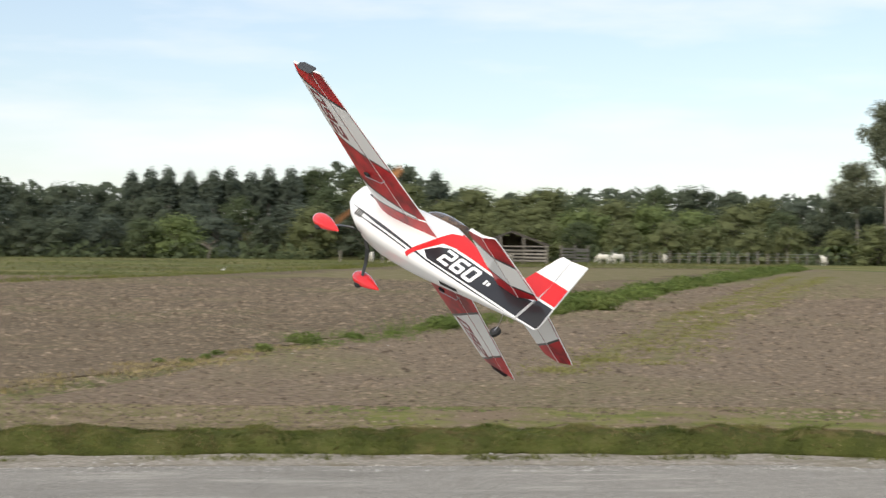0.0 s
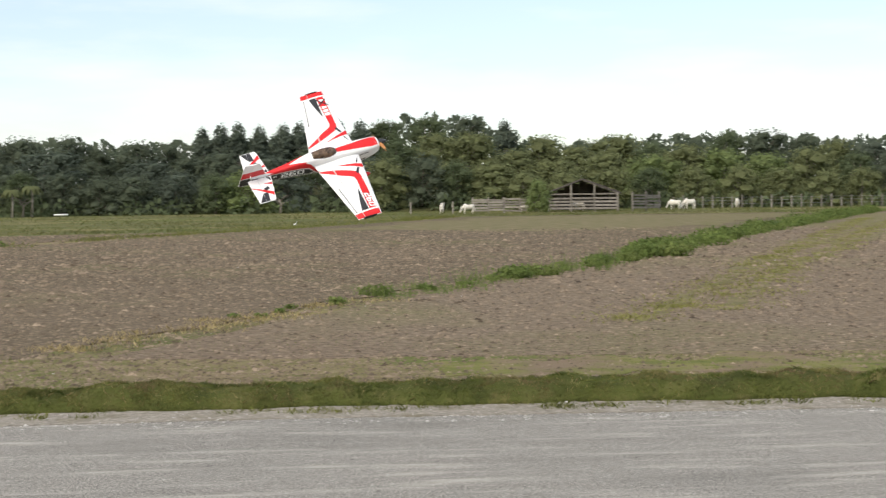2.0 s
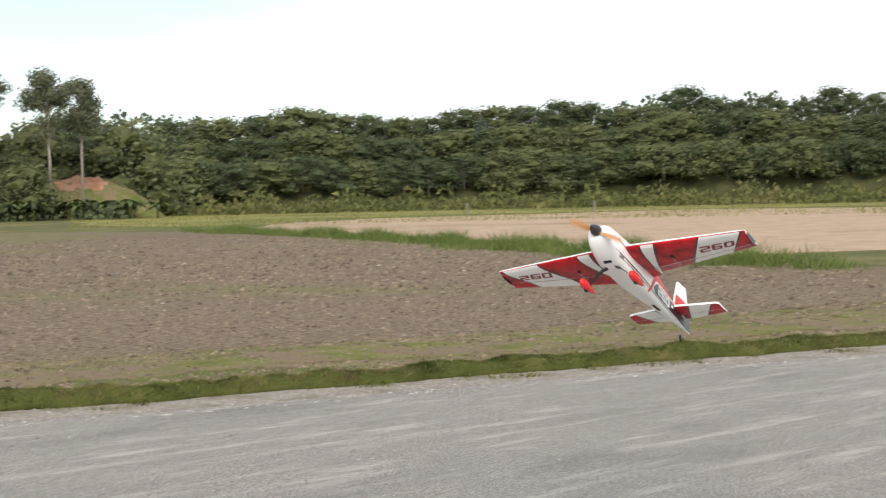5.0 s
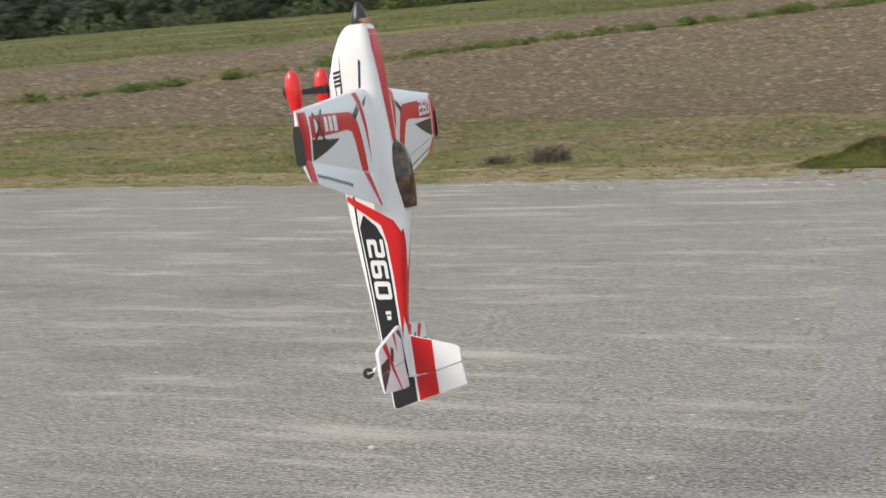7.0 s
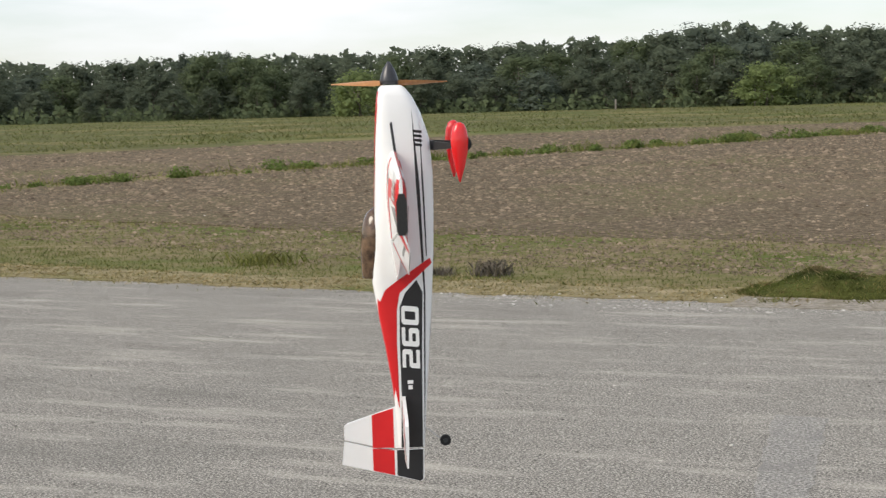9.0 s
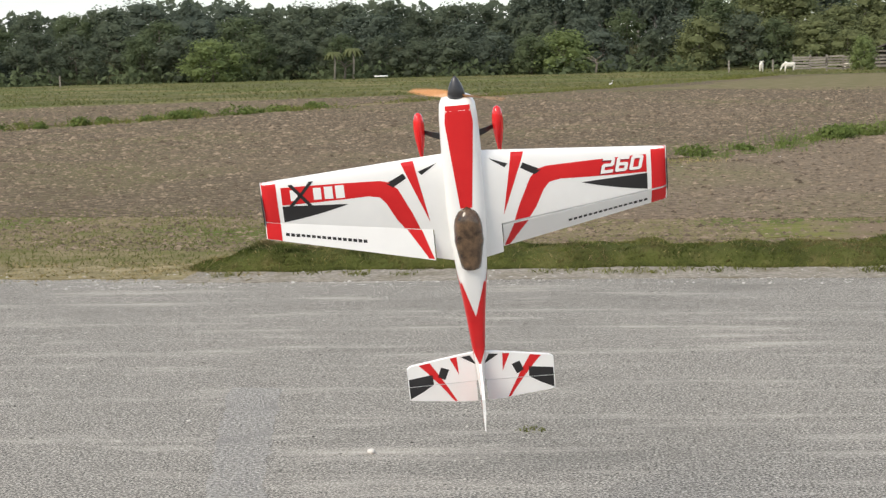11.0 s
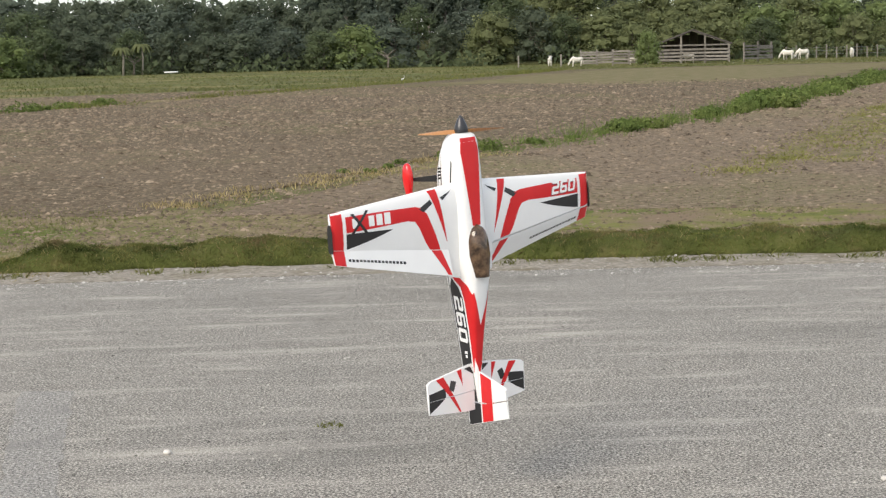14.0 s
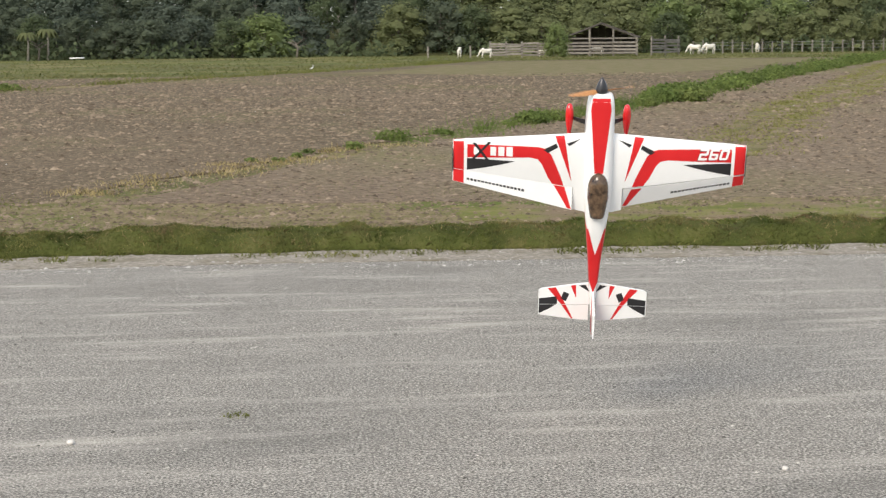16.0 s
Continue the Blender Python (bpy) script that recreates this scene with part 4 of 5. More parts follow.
# scrub before the far wood
ua = ub.uniform(32.5, 68, 9000)
ud = ub.uniform(205, 240, 9000)
uh = 0.6 + 2.6 * patchy(ua * 2.2, ud * 0.1, 4.0) ** 1.4
up_ = np.stack([np.sin(np.radians(ua)) * ud, np.cos(np.radians(ua)) * ud, ub.random(9000) * uh], 1)
uu = ub.normal(size=(9000, 3))
uu /= np.linalg.norm(uu, axis=1)[:, None]
uw = np.cross(uu, ub.normal(size=(9000, 3)))
uw /= np.linalg.norm(uw, axis=1)[:, None]
us = ub.uniform(0.2, 0.5, 9000)[:, None]
stuff("scrub", np.stack([up_ - uu * us, up_ + uu * us - uw * us * 0.7, up_ + uu * us + uw * us * 0.7], 1), M_MEADOW, "rough olive scrub and tall grass before the far wood", "scrub")


def eucalyptus(a, d, height, seed):
    rg2 = random.Random(seed)
    root = new("eucalyptus_tree")
    bm = bmesh.new()
    ln = rg2.uniform(-0.5, 0.5)
    tube(bm, [(0, 0, -0.1), (ln * 0.4, 0, height * 0.4), (ln, 0, height * 0.75), (ln * 1.1, 0, height * 0.95)], [0.18, 0.15, 0.10, 0.03], 7)
    lobes = []
    for i in range(26):
        zz = rg2.uniform(-0.95, 0.95)
        z = height * (0.79 + 0.19 * zz)
        q = rg2.uniform(0.2, 1.0) * 2.6 * math.sqrt(1 - zz * zz) * (1 - 0.15 * zz)
        an = rg2.uniform(0, 6.28)
        c = (ln + math.cos(an) * q, math.sin(an) * q, z)
        s = rg2.uniform(0.75, 1.3)
        lobes.append((c, (s, s, s * 0.8)))
        tube(bm, [(ln * 0.8, 0, z - 1.8), ((ln + c[0]) / 2, c[1] / 2, z - 0.6), c], [0.07, 0.05, 0.02], 5)
    for i in range(2):
        z = height * rg2.uniform(0.45, 0.58)
        an = rg2.uniform(0, 6.28)
        c = (ln * 0.7 + math.cos(an) * 1.3, math.sin(an) * 1.3, z)
        lobes.append((c, (0.7, 0.7, 0.4)))
        tube(bm, [(ln * 0.6, 0, z - 0.9), c], [0.05, 0.02], 5)
    part("trunk", bm, M_BARK_PALE, root, smooth=True)
    put(leafy(seed, lobes, 7000, 0.15, 0.3), "crown", M_EUC, root)
    tagged(root, "tall slender eucalyptus with pale bare trunk and ragged crown", "tree", group="row of eucalyptus trees")
    root.matrix_basis = at(a, d)


for i, (a, e, d) in enumerate(((23.1, 4.85, 186), (24.35, 4.75, 188), (26.3, 4.8, 187), (27.4, 4.75, 190), (28.35, 4.8, 186), (30.47, 4.25, 184), (31.5, 4.22, 188), (25.7, 3.2, 183), (22.2, 2.6, 188), (26.9, 3.6, 192))):
    eucalyptus(a, d, 1.65 + d * math.tan(radians(e + 0.2)), 300 + i)


def banana(seed):
    rg2 = random.Random(seed)
    root = new("banana_plant")
    bm = bmesh.new()
    tube(bm, [(0, 0, -0.05), (0.03, 0, 0.8), (0.05, 0, 1.5)], [0.13, 0.11, 0.07], 7)
    part("stem", bm, M_GRASS, root)
    for i in range(8):
        bm = bmesh.new()
        an = 2 * math.pi * i / 8 + rg2.uniform(-0.3, 0.3)
        up0 = rg2.uniform(0.5, 1.25)
        rows_ = []
        for j in range(6):
            t = j / 5
            r = 0.1 + 1.5 * t
            z = 1.4 + up0 * t * 1.3 - 1.35 * t * t
            w = 0.26 * math.sin(math.pi * min(0.97, 0.1 + t * 0.88)) + 0.02
            c, s = math.cos(an), math.sin(an)
            rows_.append([(c * r - s * w, s * r + c * w, z + 0.05), (c * r, s * r, z - 0.06), (c * r + s * w, s * r - c * w, z + 0.05), (c * r, s * r, z - 0.05)])
        loft(bm, rows_)
        part("leaf", bm, M_LEAF[3 if i % 3 else 1], root)
    return tagged(root, "broad-leaved banana plant in a dense plantation", "banana plant", group="banana plantation")


BAN = [banana(400 + i) for i in range(3)]
for i, b in enumerate(BAN):
    b.matrix_basis = at(21.5 + i * 4, 181, 0, i * 50)
for i in range(105):
    s = rg.uniform(0.8, 1.2)
    copy_thing(BAN[i % 3], at(rg.uniform(20.6, 34.0), 180 + rg.random() * 10, 0, rg.uniform(0, 360), (s, s, s)))

# knoll with a bare clay face
KNOLL = ((-9, 0.2), (-6, 2.9), (-3, 4.4), (0, 5.0), (3, 4.8), (5.5, 3.9), (8, 2.1), (10, 0.2))
rk = random.Random(9)
bm = bmesh.new()
rows_ = []
for x in np.arange(-9, 10.1, 0.5):
    h = float(np.interp(x, [p[0] for p in KNOLL], [p[1] for p in KNOLL]))
    rows_.append([(x, y, h * f * rk.uniform(0.95, 1.05)) for y, f in ((-3, 0), (-1.6, 0.3), (-0.4, 0.52), (0.6, 0.7), (1.5, 0.84), (2.6, 0.94), (5, 1), (9, 0.8), (13, 0))])
loft(bm, rows_)
bmesh.ops.recalc_face_normals(bm, faces=bm.faces[:])
for f in bm.faces:
    c = f.calc_center_median()
    f.material_index = 1 if 0.3 < c.y < 4 and -2.6 + rk.uniform(-0.6, 0.6) < c.x < 3.2 + rk.uniform(-0.6, 0.6) and c.z > 3.0 + rk.uniform(-0.2, 0.3) else 0
tagged(part("knoll", bm, [M_VERGE, M_CLAY], smooth=True), "grassy knoll with bare orange clay behind the banana plants", "knoll", kind="structure").matrix_basis = at(31.3, 193, -0.05, -31.3)


# dead tree and palms at the wood's edge
def dead_tree(a, d, h, seed):
    rg2 = random.Random(seed)
    bm = bmesh.new()
    tube(bm, [(0, 0, -0.1), (0.1, 0, h * 0.5), (-0.1, 0, h * 0.7)], [0.14, 0.1, 0.07], 7)
    for i in range(7):
        an = rg2.uniform(-0.6, 0.6) + (math.pi if i % 2 else 0)
        z = h * rg2.uniform(0.4, 0.7)
        q = h * rg2.uniform(0.3, 0.6)
        tube(bm, [(0.05, 0, z), (math.cos(an) * q * 0.5, math.sin(an) * q * 0.3, z + q * 0.4), (math.cos(an) * q, math.sin(an) * q * 0.5, z + q * 0.6)], [0.06, 0.04, 0.015], 5)
    ob = tagged(part("dead_tree", bm, M_BARK, smooth=True), "bare dead tree before the wood", "tree")
    ob.matrix_basis = at(a, d)


dead_tree(0.04, 176, 2.1, 1)
dead_tree(-8.6, 178, 2.2, 2)


def palm(a, d, h, seed):
    rg2 = random.Random(seed)
    root = new("palm_tree")
    bm = bmesh.new()
    tube(bm, [(0, 0, -0.1), (0.1, 0, h * 0.5), (0, 0, h * 0.8)], [0.13, 0.1, 0.09], 7)
    part("trunk", bm, M_BARK_PALE, root, smooth=True)
    for i in range(11):
        an = 2 * math.pi * i / 11 + rg2.uniform(-0.2, 0.2)
        bm = bmesh.new()
        rows_ = []
        for j in range(6):
            t = j / 5
            r = 0.1 + h * 0.3 * t
            z = h * 0.8 + h * 0.2 * t * 1.6 - h * 0.5 * t * t
            w = 0.2 * math.sin(math.pi * (0.1 + t * 0.85)) + 0.02
            c, s = math.cos(an), math.sin(an)
            rows_.append([(c * r - s * w, s * r + c * w, z - 0.1), (c * r, s * r, z + 0.03), (c * r + s * w, s * r - c * w, z - 0.1), (c * r, s * r, z)])
        loft(bm, rows_)
        part("frond", bm, M_LEAF[2], root)
    tagged(root, "small palm with drooping fronds at the wood's edge", "palm tree")
    root.matrix_basis = at(a, d)


for i, (a, d, h) in enumerate(((-8.95, 177, 3.4), (-8.3, 178, 3.8), (-13.5, 180, 3.2), (-41.2, 184, 6.2), (-46, 186, 6.6))):
    palm(a, d, h, 60 + i)


# ---- farm: shed, corral, fence, cattle ----
def posts_rails(root, pts, posts, rails, h, name="rail", pr=0.07, sag=0.03, seed=0):
    rg2 = random.Random(seed)
    (x0, y0), (x1, y1) = pts
    L = math.hypot(x1 - x0, y1 - y0)
    ang = math.degrees(math.atan2(y1 - y0, x1 - x0))
    m = pose(x0, y0, 0, 0, 0, ang)
    for i in range(posts):
        bm = bmesh.new()
        x = L * i / (posts - 1)
        box(bm, x - pr, x + pr, -pr, pr, -0.05, h * rg2.uniform(0.98, 1.15), m, 0.012)
        part("post", bm, M_WOOD, root)
    for z in rails:
        for i in range(posts - 1):
            bm = bmesh.new()
            xa, xb = L * i / (posts - 1), L * (i + 1) / (posts - 1)
            t = m @ pose(xa, -pr - 0.03, z + rg2.uniform(-0.04, 0.04), 0, math.degrees(rg2.uniform(-sag, sag)), 0)
            box(bm, -0.1, xb - xa + 0.1, -0.02, 0.02, -0.085, 0.085, t, 0.008)
            part(name, bm, M_WOOD, root)


shed = new("cattle_shed")
SW, SD, SH = 6.6, 5.5, 1.72
for x in (-SW / 2, -SW / 6, SW / 6, SW / 2):
    for y in (-SD / 2, SD / 2):
        bm = bmesh.new()
        box(bm, x - 0.09, x + 0.09, y - 0.09, y + 0.09, -0.05, SH + (0.9 if abs(x) < 2 else 0.05), None, 0.015)
        part("post", bm, M_WOOD, shed)
for s in (-1, 1):
    for k in range(6):
        bm = bmesh.new()
        box(bm, -0.02, SW / 2 + 0.55, -0.52, 0.52, -0.07, 0.07, pose(0, -SD / 2 - 0.1 + (k + 0.5) * (SD + 0.2) / 6, SH + 1.35 + 0.006 * (k % 2), 0, 20.5 if s > 0 else 180 - 20.5, 0), 0.006)
        part("roof_panel", bm, M_ROOF, shed)
for y in (-SD / 2, SD / 2):
    for s in (-1, 1):
        bm = bmesh.new()
        box(bm, 0, SW / 2 + 0.4, -0.05, 0.05, -0.1, 0.0, pose(0, y, SH + 1.30, 0, 20.5 if s > 0 else 180 - 20.5, 0))
        part("rafter", bm, M_WOOD, shed)
    bm = bmesh.new()
    box(bm, -SW / 2, SW / 2, y - 0.05, y + 0.05, SH - 0.14, SH + 0.0)
    part("beam", bm, M_WOOD, shed)
for i, z in enumerate((0.3, 0.62, 0.94, 1.25)):
    for s in range(3):
        bm = bmesh.new()
        box(bm, -SW / 2 + s * SW / 3 + 0.02, -SW / 2 + (s + 1) * SW / 3 - 0.02, -SD / 2 - 0.14, -SD / 2 - 0.10, z - 0.09, z + 0.09, pose(0, 0, 0, 0, rg.uniform(-0.7, 0.7), 0), 0.008)
        part("board", bm, M_WOOD, shed)
    bm = bmesh.new()
    box(bm, -SW / 2, SW / 2, SD / 2 + 0.1, SD / 2 + 0.14, z - 0.09, z + 0.09)
    part("board", bm, M_WOOD, shed)
for k in range(9):
    bm = bmesh.new()
    x = -SW / 2 + (k + 0.5) * SW / 9
    box(bm, x - SW / 18 + 0.008, x + SW / 18 - 0.008, SD / 2 + 0.02, SD / 2 + 0.05, 0.1, SH + 1.2 - abs(x) * 0.374, None, 0.006)
    part("back_board", bm, M_ROOF, shed)
shed.matrix_basis = pose(29.1, 157, 0, 0, 0, -11)
tagged(shed, "open weathered wooden cattle shed with dark gable roof", "shed")

corral = new("corral_fence")
posts_rails(corral, ((17.9, 152.6), (23.6, 151.4)), 5, (0.25, 0.5, 0.75, 1.0, 1.22), 1.3, seed=1)
posts_rails(corral, ((17.9, 152.9), (18.5, 158)), 3, (0.3, 0.65, 1.0), 1.3, seed=2)
tagged(corral, "weathered grey plank corral fence beside the shed", "fence")
pen = new("corral_fence")
posts_rails(pen, ((33.2, 153.6), (36.6, 157.2)), 3, (0.3, 0.6, 0.9, 1.2, 1.45), 1.75, seed=3)
tagged(pen, "tall leaning plank pen beside the shed", "fence")
plant(5, 8.95, 152, 3.1, 0, 0.8)
field_fence = new("field_fence")
for i in range(26):
    aa, dd = 13.6 + i * 0.33, 168 + i * 0.5
    bm = bmesh.new()
    q = at(aa, dd).translation
    box(bm, q.x - 0.06, q.x + 0.06, q.y - 0.06, q.y + 0.06, -0.05, 1.25 + 0.15 * math.sin(i * 2.1), None, 0.01)
    part("post", bm, M_WOOD, field_fence)
for z in (0.45, 0.8, 1.1):
    bm = bmesh.new()
    tube(bm, [at(13.6 + i * 0.33, 168 + i * 0.5, z).translation for i in range(26)], [0.012] * 26, 4)
    part("wire", bm, M_METAL, field_fence)
tagged(field_fence, "old wire fence on wooden posts behind the cattle", "fence")
for a, d in ((4.54, 151), (6.0, 155), (44.6, 150), (49.0, 155), (-18.2, 168)):
    bm = bmesh.new()
    box(bm, -0.07, 0.07, -0.07, 0.07, -0.05, 1.1, None, 0.012)
    tagged(part("fence_post", bm, M_WOOD), "lone wooden fence post in the meadow", "post").matrix_basis = at(a, d)


def cow(graze, seed):
    rg2 = random.Random(seed)
    root = new("cow")
    bm = bmesh.new()
    rings = []
    for x, w, z0, z1 in ((-0.78, 0.1, 0.95, 1.2), (-0.7, 0.24, 0.72, 1.3), (-0.4, 0.3, 0.62, 1.31), (0.0, 0.32, 0.58, 1.26), (0.35, 0.3, 0.6, 1.32), (0.52, 0.27, 0.64, 1.46), (0.66, 0.22, 0.7, 1.34), (0.84, 0.14, 0.82, 1.2)):
        zc, hz = (z0 + z1) / 2, (z1 - z0) / 2
        rings.append([(x, w * math.cos(t), zc + hz * math.sin(t)) for t in (2 * math.pi * j / 12 for j in range(12))])
    loft(bm, rings)
    part("body", bm, M_COW, root, smooth=True)
    bm = bmesh.new()
    hz = 0.42 if graze else 1.28
    tube(bm, [(0.72, 0, 1.05), (0.95, 0, 0.86 if graze else 1.2), (1.1, 0, hz + 0.16 if graze else 1.36)], [0.2, 0.15, 0.12], 10)
    part("neck", bm, M_COW, root, smooth=True)
    bm = bmesh.new()
    e = (1.32, 0, hz - 0.22) if graze else (1.52, 0, 1.22)
    tube(bm, [(1.06, 0, hz + 0.16 if graze else 1.42), (1.18, 0, hz + 0.02 if graze else 1.36), e], [0.11, 0.12, 0.07], 10)
    part("head", bm, M_COW, root, smooth=True)
    for s in (-1, 1):
        bm = bmesh.new()
        b0 = Vector((1.06, 0.08 * s, (hz + 0.22) if graze else 1.5))
        tube(bm, [b0, b0 + Vector((0.0, 0.16 * s, -0.03)), b0 + Vector((0, 0.22 * s, -0.08))], [0.05, 0.045, 0.01], 6)
        part("ear", bm, M_COW, root)
        for x in (-0.6, 0.55):
            bm = bmesh.new()
            k = rg2.uniform(-0.08, 0.08)
            tube(bm, [(x, 0.17 * s, 0.85), (x + k * 0.6, 0.17 * s, 0.42), (x + k, 0.17 * s, 0.0)], [0.11, 0.065, 0.055], 8)
            part("leg", bm, M_COW, root, smooth=True)
    bm = bmesh.new()
    tube(bm, [(-0.76, 0, 1.2), (-0.88, 0, 0.9), (-0.86, 0.02, 0.45)], [0.035, 0.025, 0.04], 6)
    part("tail", bm, M_COW, root)
    return root


COW = 0.72
for i, (a, d, spin, gz, s) in enumerate(((14.15, 167, 195, True, 1.05), (13.65, 166, 150, True, 1.0), (15.75, 180, 80, True, 0.95), (16.7, 184, 20, True, 1.0), (5.62, 156, 80, False, 0.9), (6.55, 150, 190, True, 0.9), (18.8, 190, 100, False, 0.95), (17.9, 182, 10, True, 0.9), (21.07, 172, 85, False, 0.95), (10.35, 157.6, 175, True, 0.9), (8.5, 157, 10, False, 0.85))):
    c = cow(gz, i)
    tagged(c, "cream-white cow grazing near the shed" if gz else "cream-white cow standing in the grass", "cow", group="cattle in the meadow")
    c.matrix_basis = at(a, d, 0, spin, (s * COW, s * COW, s * COW))


def egret(a, d):
    root = new("egret")
    bm = bmesh.new()
    tube(bm, [(-0.28, 0, 0.34), (-0.1, 0, 0.42), (0.1, 0, 0.46), (0.18, 0, 0.55)], [0.02, 0.1, 0.1, 0.04], 8)
    part("body", bm, M_PALE, root, smooth=True)
    bm = bmesh.new()
    tube(bm, [(0.16, 0, 0.5), (0.24, 0, 0.66), (0.2, 0, 0.78), (0.36, 0, 0.8)], [0.035, 0.025, 0.03, 0.008], 6)
    part("neck", bm, M_PALE, root, smooth=True)
    for s in (-1, 1):
        bm = bmesh.new()
        tube(bm, [(0, 0.03 * s, 0.38), (0.01, 0.03 * s, 0)], [0.012, 0.01], 5)
        part("leg", bm, M_HORN, root)
    tagged(root, "small white egret standing at the field's edge", "bird").matrix_basis = at(a, d, 0.0, 40, (0.45, 0.45, 0.45))


egret(0.54, 92)
bm = bmesh.new()
tube(bm, [(-0.62, 0, 0), (0.62, 0, 0.02)], [0.07, 0.07], 8)
tagged(part("white_pipe", bm, M_PALE, smooth=True), "white pipe lying in the meadow grass", "pipe").matrix_basis = at(-7.35, 150, 0.42, -5)

# ---- the model aeroplane: nose along +x, left wing along +y ----
plane = new("model_aeroplane")
tagged(plane, "red, white and black radio-controlled aerobatic aeroplane in flight", "model aeroplane")

FUS = [(0.366, 0.034, -0.028, 0.026), (0.358, 0.046, -0.038, 0.034), (0.335, 0.054, -0.056, 0.040), (0.29, 0.058, -0.078, 0.044), (0.22, 0.060, -0.100, 0.048), (0.12, 0.061, -0.107, 0.052),
       (0.02, 0.061, -0.106, 0.056), (-0.08, 0.057, -0.103, 0.064), (-0.17, 0.049, -0.098, 0.068), (-0.26, 0.039, -0.092, 0.054), (-0.36, 0.029, -0.084, 0.036), (-0.46, 0.021, -0.076, 0.021),
       (-0.56, 0.014, -0.069, 0.013), (-0.64, 0.008, -0.063, 0.010)]
FN = 4.8


def fus(x):
    xs = [f[0] for f in FUS][::-1]
    return [float(np.interp(x, xs, [f[k] for f in FUS][::-1])) for k in (1, 2, 3)]


def fus_side(s):
    def f(x, z, off):
        w, z0, z1 = fus(x)
        k = max(-0.995, min(0.995, (z - (z0 + z1) / 2) / ((z1 - z0) / 2)))
        return (x, s * (w * (1 - abs(k) ** FN) ** (1 / FN) + off), (z0 + z1) / 2 + k * (z1 - z0) / 2)
    return f


def fus_cap(s):
    def f(x, y, off):
        w, z0, z1 = fus(x)
        k = max(-0.995, min(0.995, y / w))
        return (x, w * k, (z0 + z1) / 2 + s * ((z1 - z0) / 2 * (1 - abs(k) ** FN) ** (1 / FN) + off))
    return f


rings = []
for x, w, z0, z1 in FUS:
    r = []
    for j in range(32):
        t = 2 * math.pi * j / 32
        c, s = math.cos(t), math.sin(t)
        q = (abs(c) ** FN + abs(s) ** FN) ** (-1 / FN)
        r.append((x, w * c * q, (z0 + z1) / 2 + (z1 - z0) / 2 * s * q))
    rings.append(r)
bm = bmesh.new()
loft(bm, rings)
bmesh.ops.recalc_face_normals(bm, faces=bm.faces[:])
fuselage = part("fuselage", bm, M_WHITE, plane, smooth=True)
fuselage.data.set_sharp_from_angle(angle=radians(50))


def cut_map(bm, fun, off, du, dv):
    """Cut a flat sheet along u and v and lay it on a surface."""
    us, vs = [v.co.x for v in bm.verts], [v.co.y for v in bm.verts]
    for k, lo, hi, d in ((0, min(us), max(us), du), (1, min(vs), max(vs), dv)):
        if not d:
            continue
        q = math.ceil(lo / d) * d
        while q < hi:
            co = (q, 0, 0) if k == 0 else (0, q, 0)
            bmesh.ops.bisect_plane(bm, geom=bm.verts[:] + bm.edges[:] + bm.faces[:], plane_co=co, plane_no=(1, 0, 0) if k == 0 else (0, 1, 0))
            q += d
    for v in bm.verts:
        v.co = fun(v.co.x, v.co.y, off)


def decal(name, poly, fun, mat, parent, off=0.0006, du=0.02, dv=0.0, clip=None, label=""):
    bm = bmesh.new()
    bm.faces.new([bm.verts.new((u, v, 0)) for u, v in poly])
    bmesh.ops.triangulate(bm, faces=bm.faces[:])
    return lay(name, bm, fun, mat, parent, off, du, dv, clip, label)


def lay(name, bm, fun, mat, parent, off, du, dv, clip, label=""):
    if clip:
        k, side = clip
        bmesh.ops.bisect_plane(bm, geom=bm.verts[:] + bm.edges[:] + bm.faces[:], plane_co=(0, k, 0), plane_no=(0, side, 0), clear_outer=True)
        if not bm.faces:
            bm.free()
            return None
    cut_map(bm, fun, off, du, dv)
    return part(name, bm, mat, parent, label)


def ring_of(bm, outer, inner):
    a, b = [bm.verts.new((x, y, 0)) for x, y in outer], [bm.verts.new((x, y, 0)) for x, y in inner]
    for k in range(len(a)):
        q = (k + 1) % len(a)
        bm.faces.new((a[k], a[q], b[q], b[k]))


def numeral(bm, ch):
    """A square numeral with cut corners in the unit box."""
    def face(*pts):
        bm.faces.new([bm.verts.new((x, y, 0)) for x, y in pts])

    if ch == "2":
        face((0, 0), (1, 0), (1, 0.2), (0, 0.2))
        face((0, 0.2), (0.28, 0.2), (0.28, 0.4), (0.12, 0.6), (0, 0.5))
        face((0.28, 0.4), (0.88, 0.4), (1, 0.5), (0.72, 0.6), (0.12, 0.6))
        face((0.72, 0.6), (1, 0.5), (1, 0.88), (0.87, 1), (0.72, 0.8))
        face((0, 0.8), (0.72, 0.8), (0.87, 1), (0, 1))
        return
    top = 0.6 if ch == "6" else 1.0
    cut = 0.0 if ch == "6" else 0.12
    ring_of(bm, [(0, 0.1), (0.13, 0), (0.87, 0), (1, 0.1), (1, top - 0.1), (0.87, top), (0.28 if ch == "6" else cut, top), (0, top - cut)],
            [(0.28, 0.22), (0.31, 0.2), (0.69, 0.2), (0.72, 0.22), (0.72, top - 0.22), (0.69, top - 0.2), (0.31, top - 0.2), (0.28, top - 0.22)])
    if ch == "6":
        face((0, 0.6), (0.28, 0.6), (0.28, 0.8), (0.13, 1), (0, 0.88))
        face((0.28, 0.8), (1, 0.8), (1, 1), (0.13, 1))


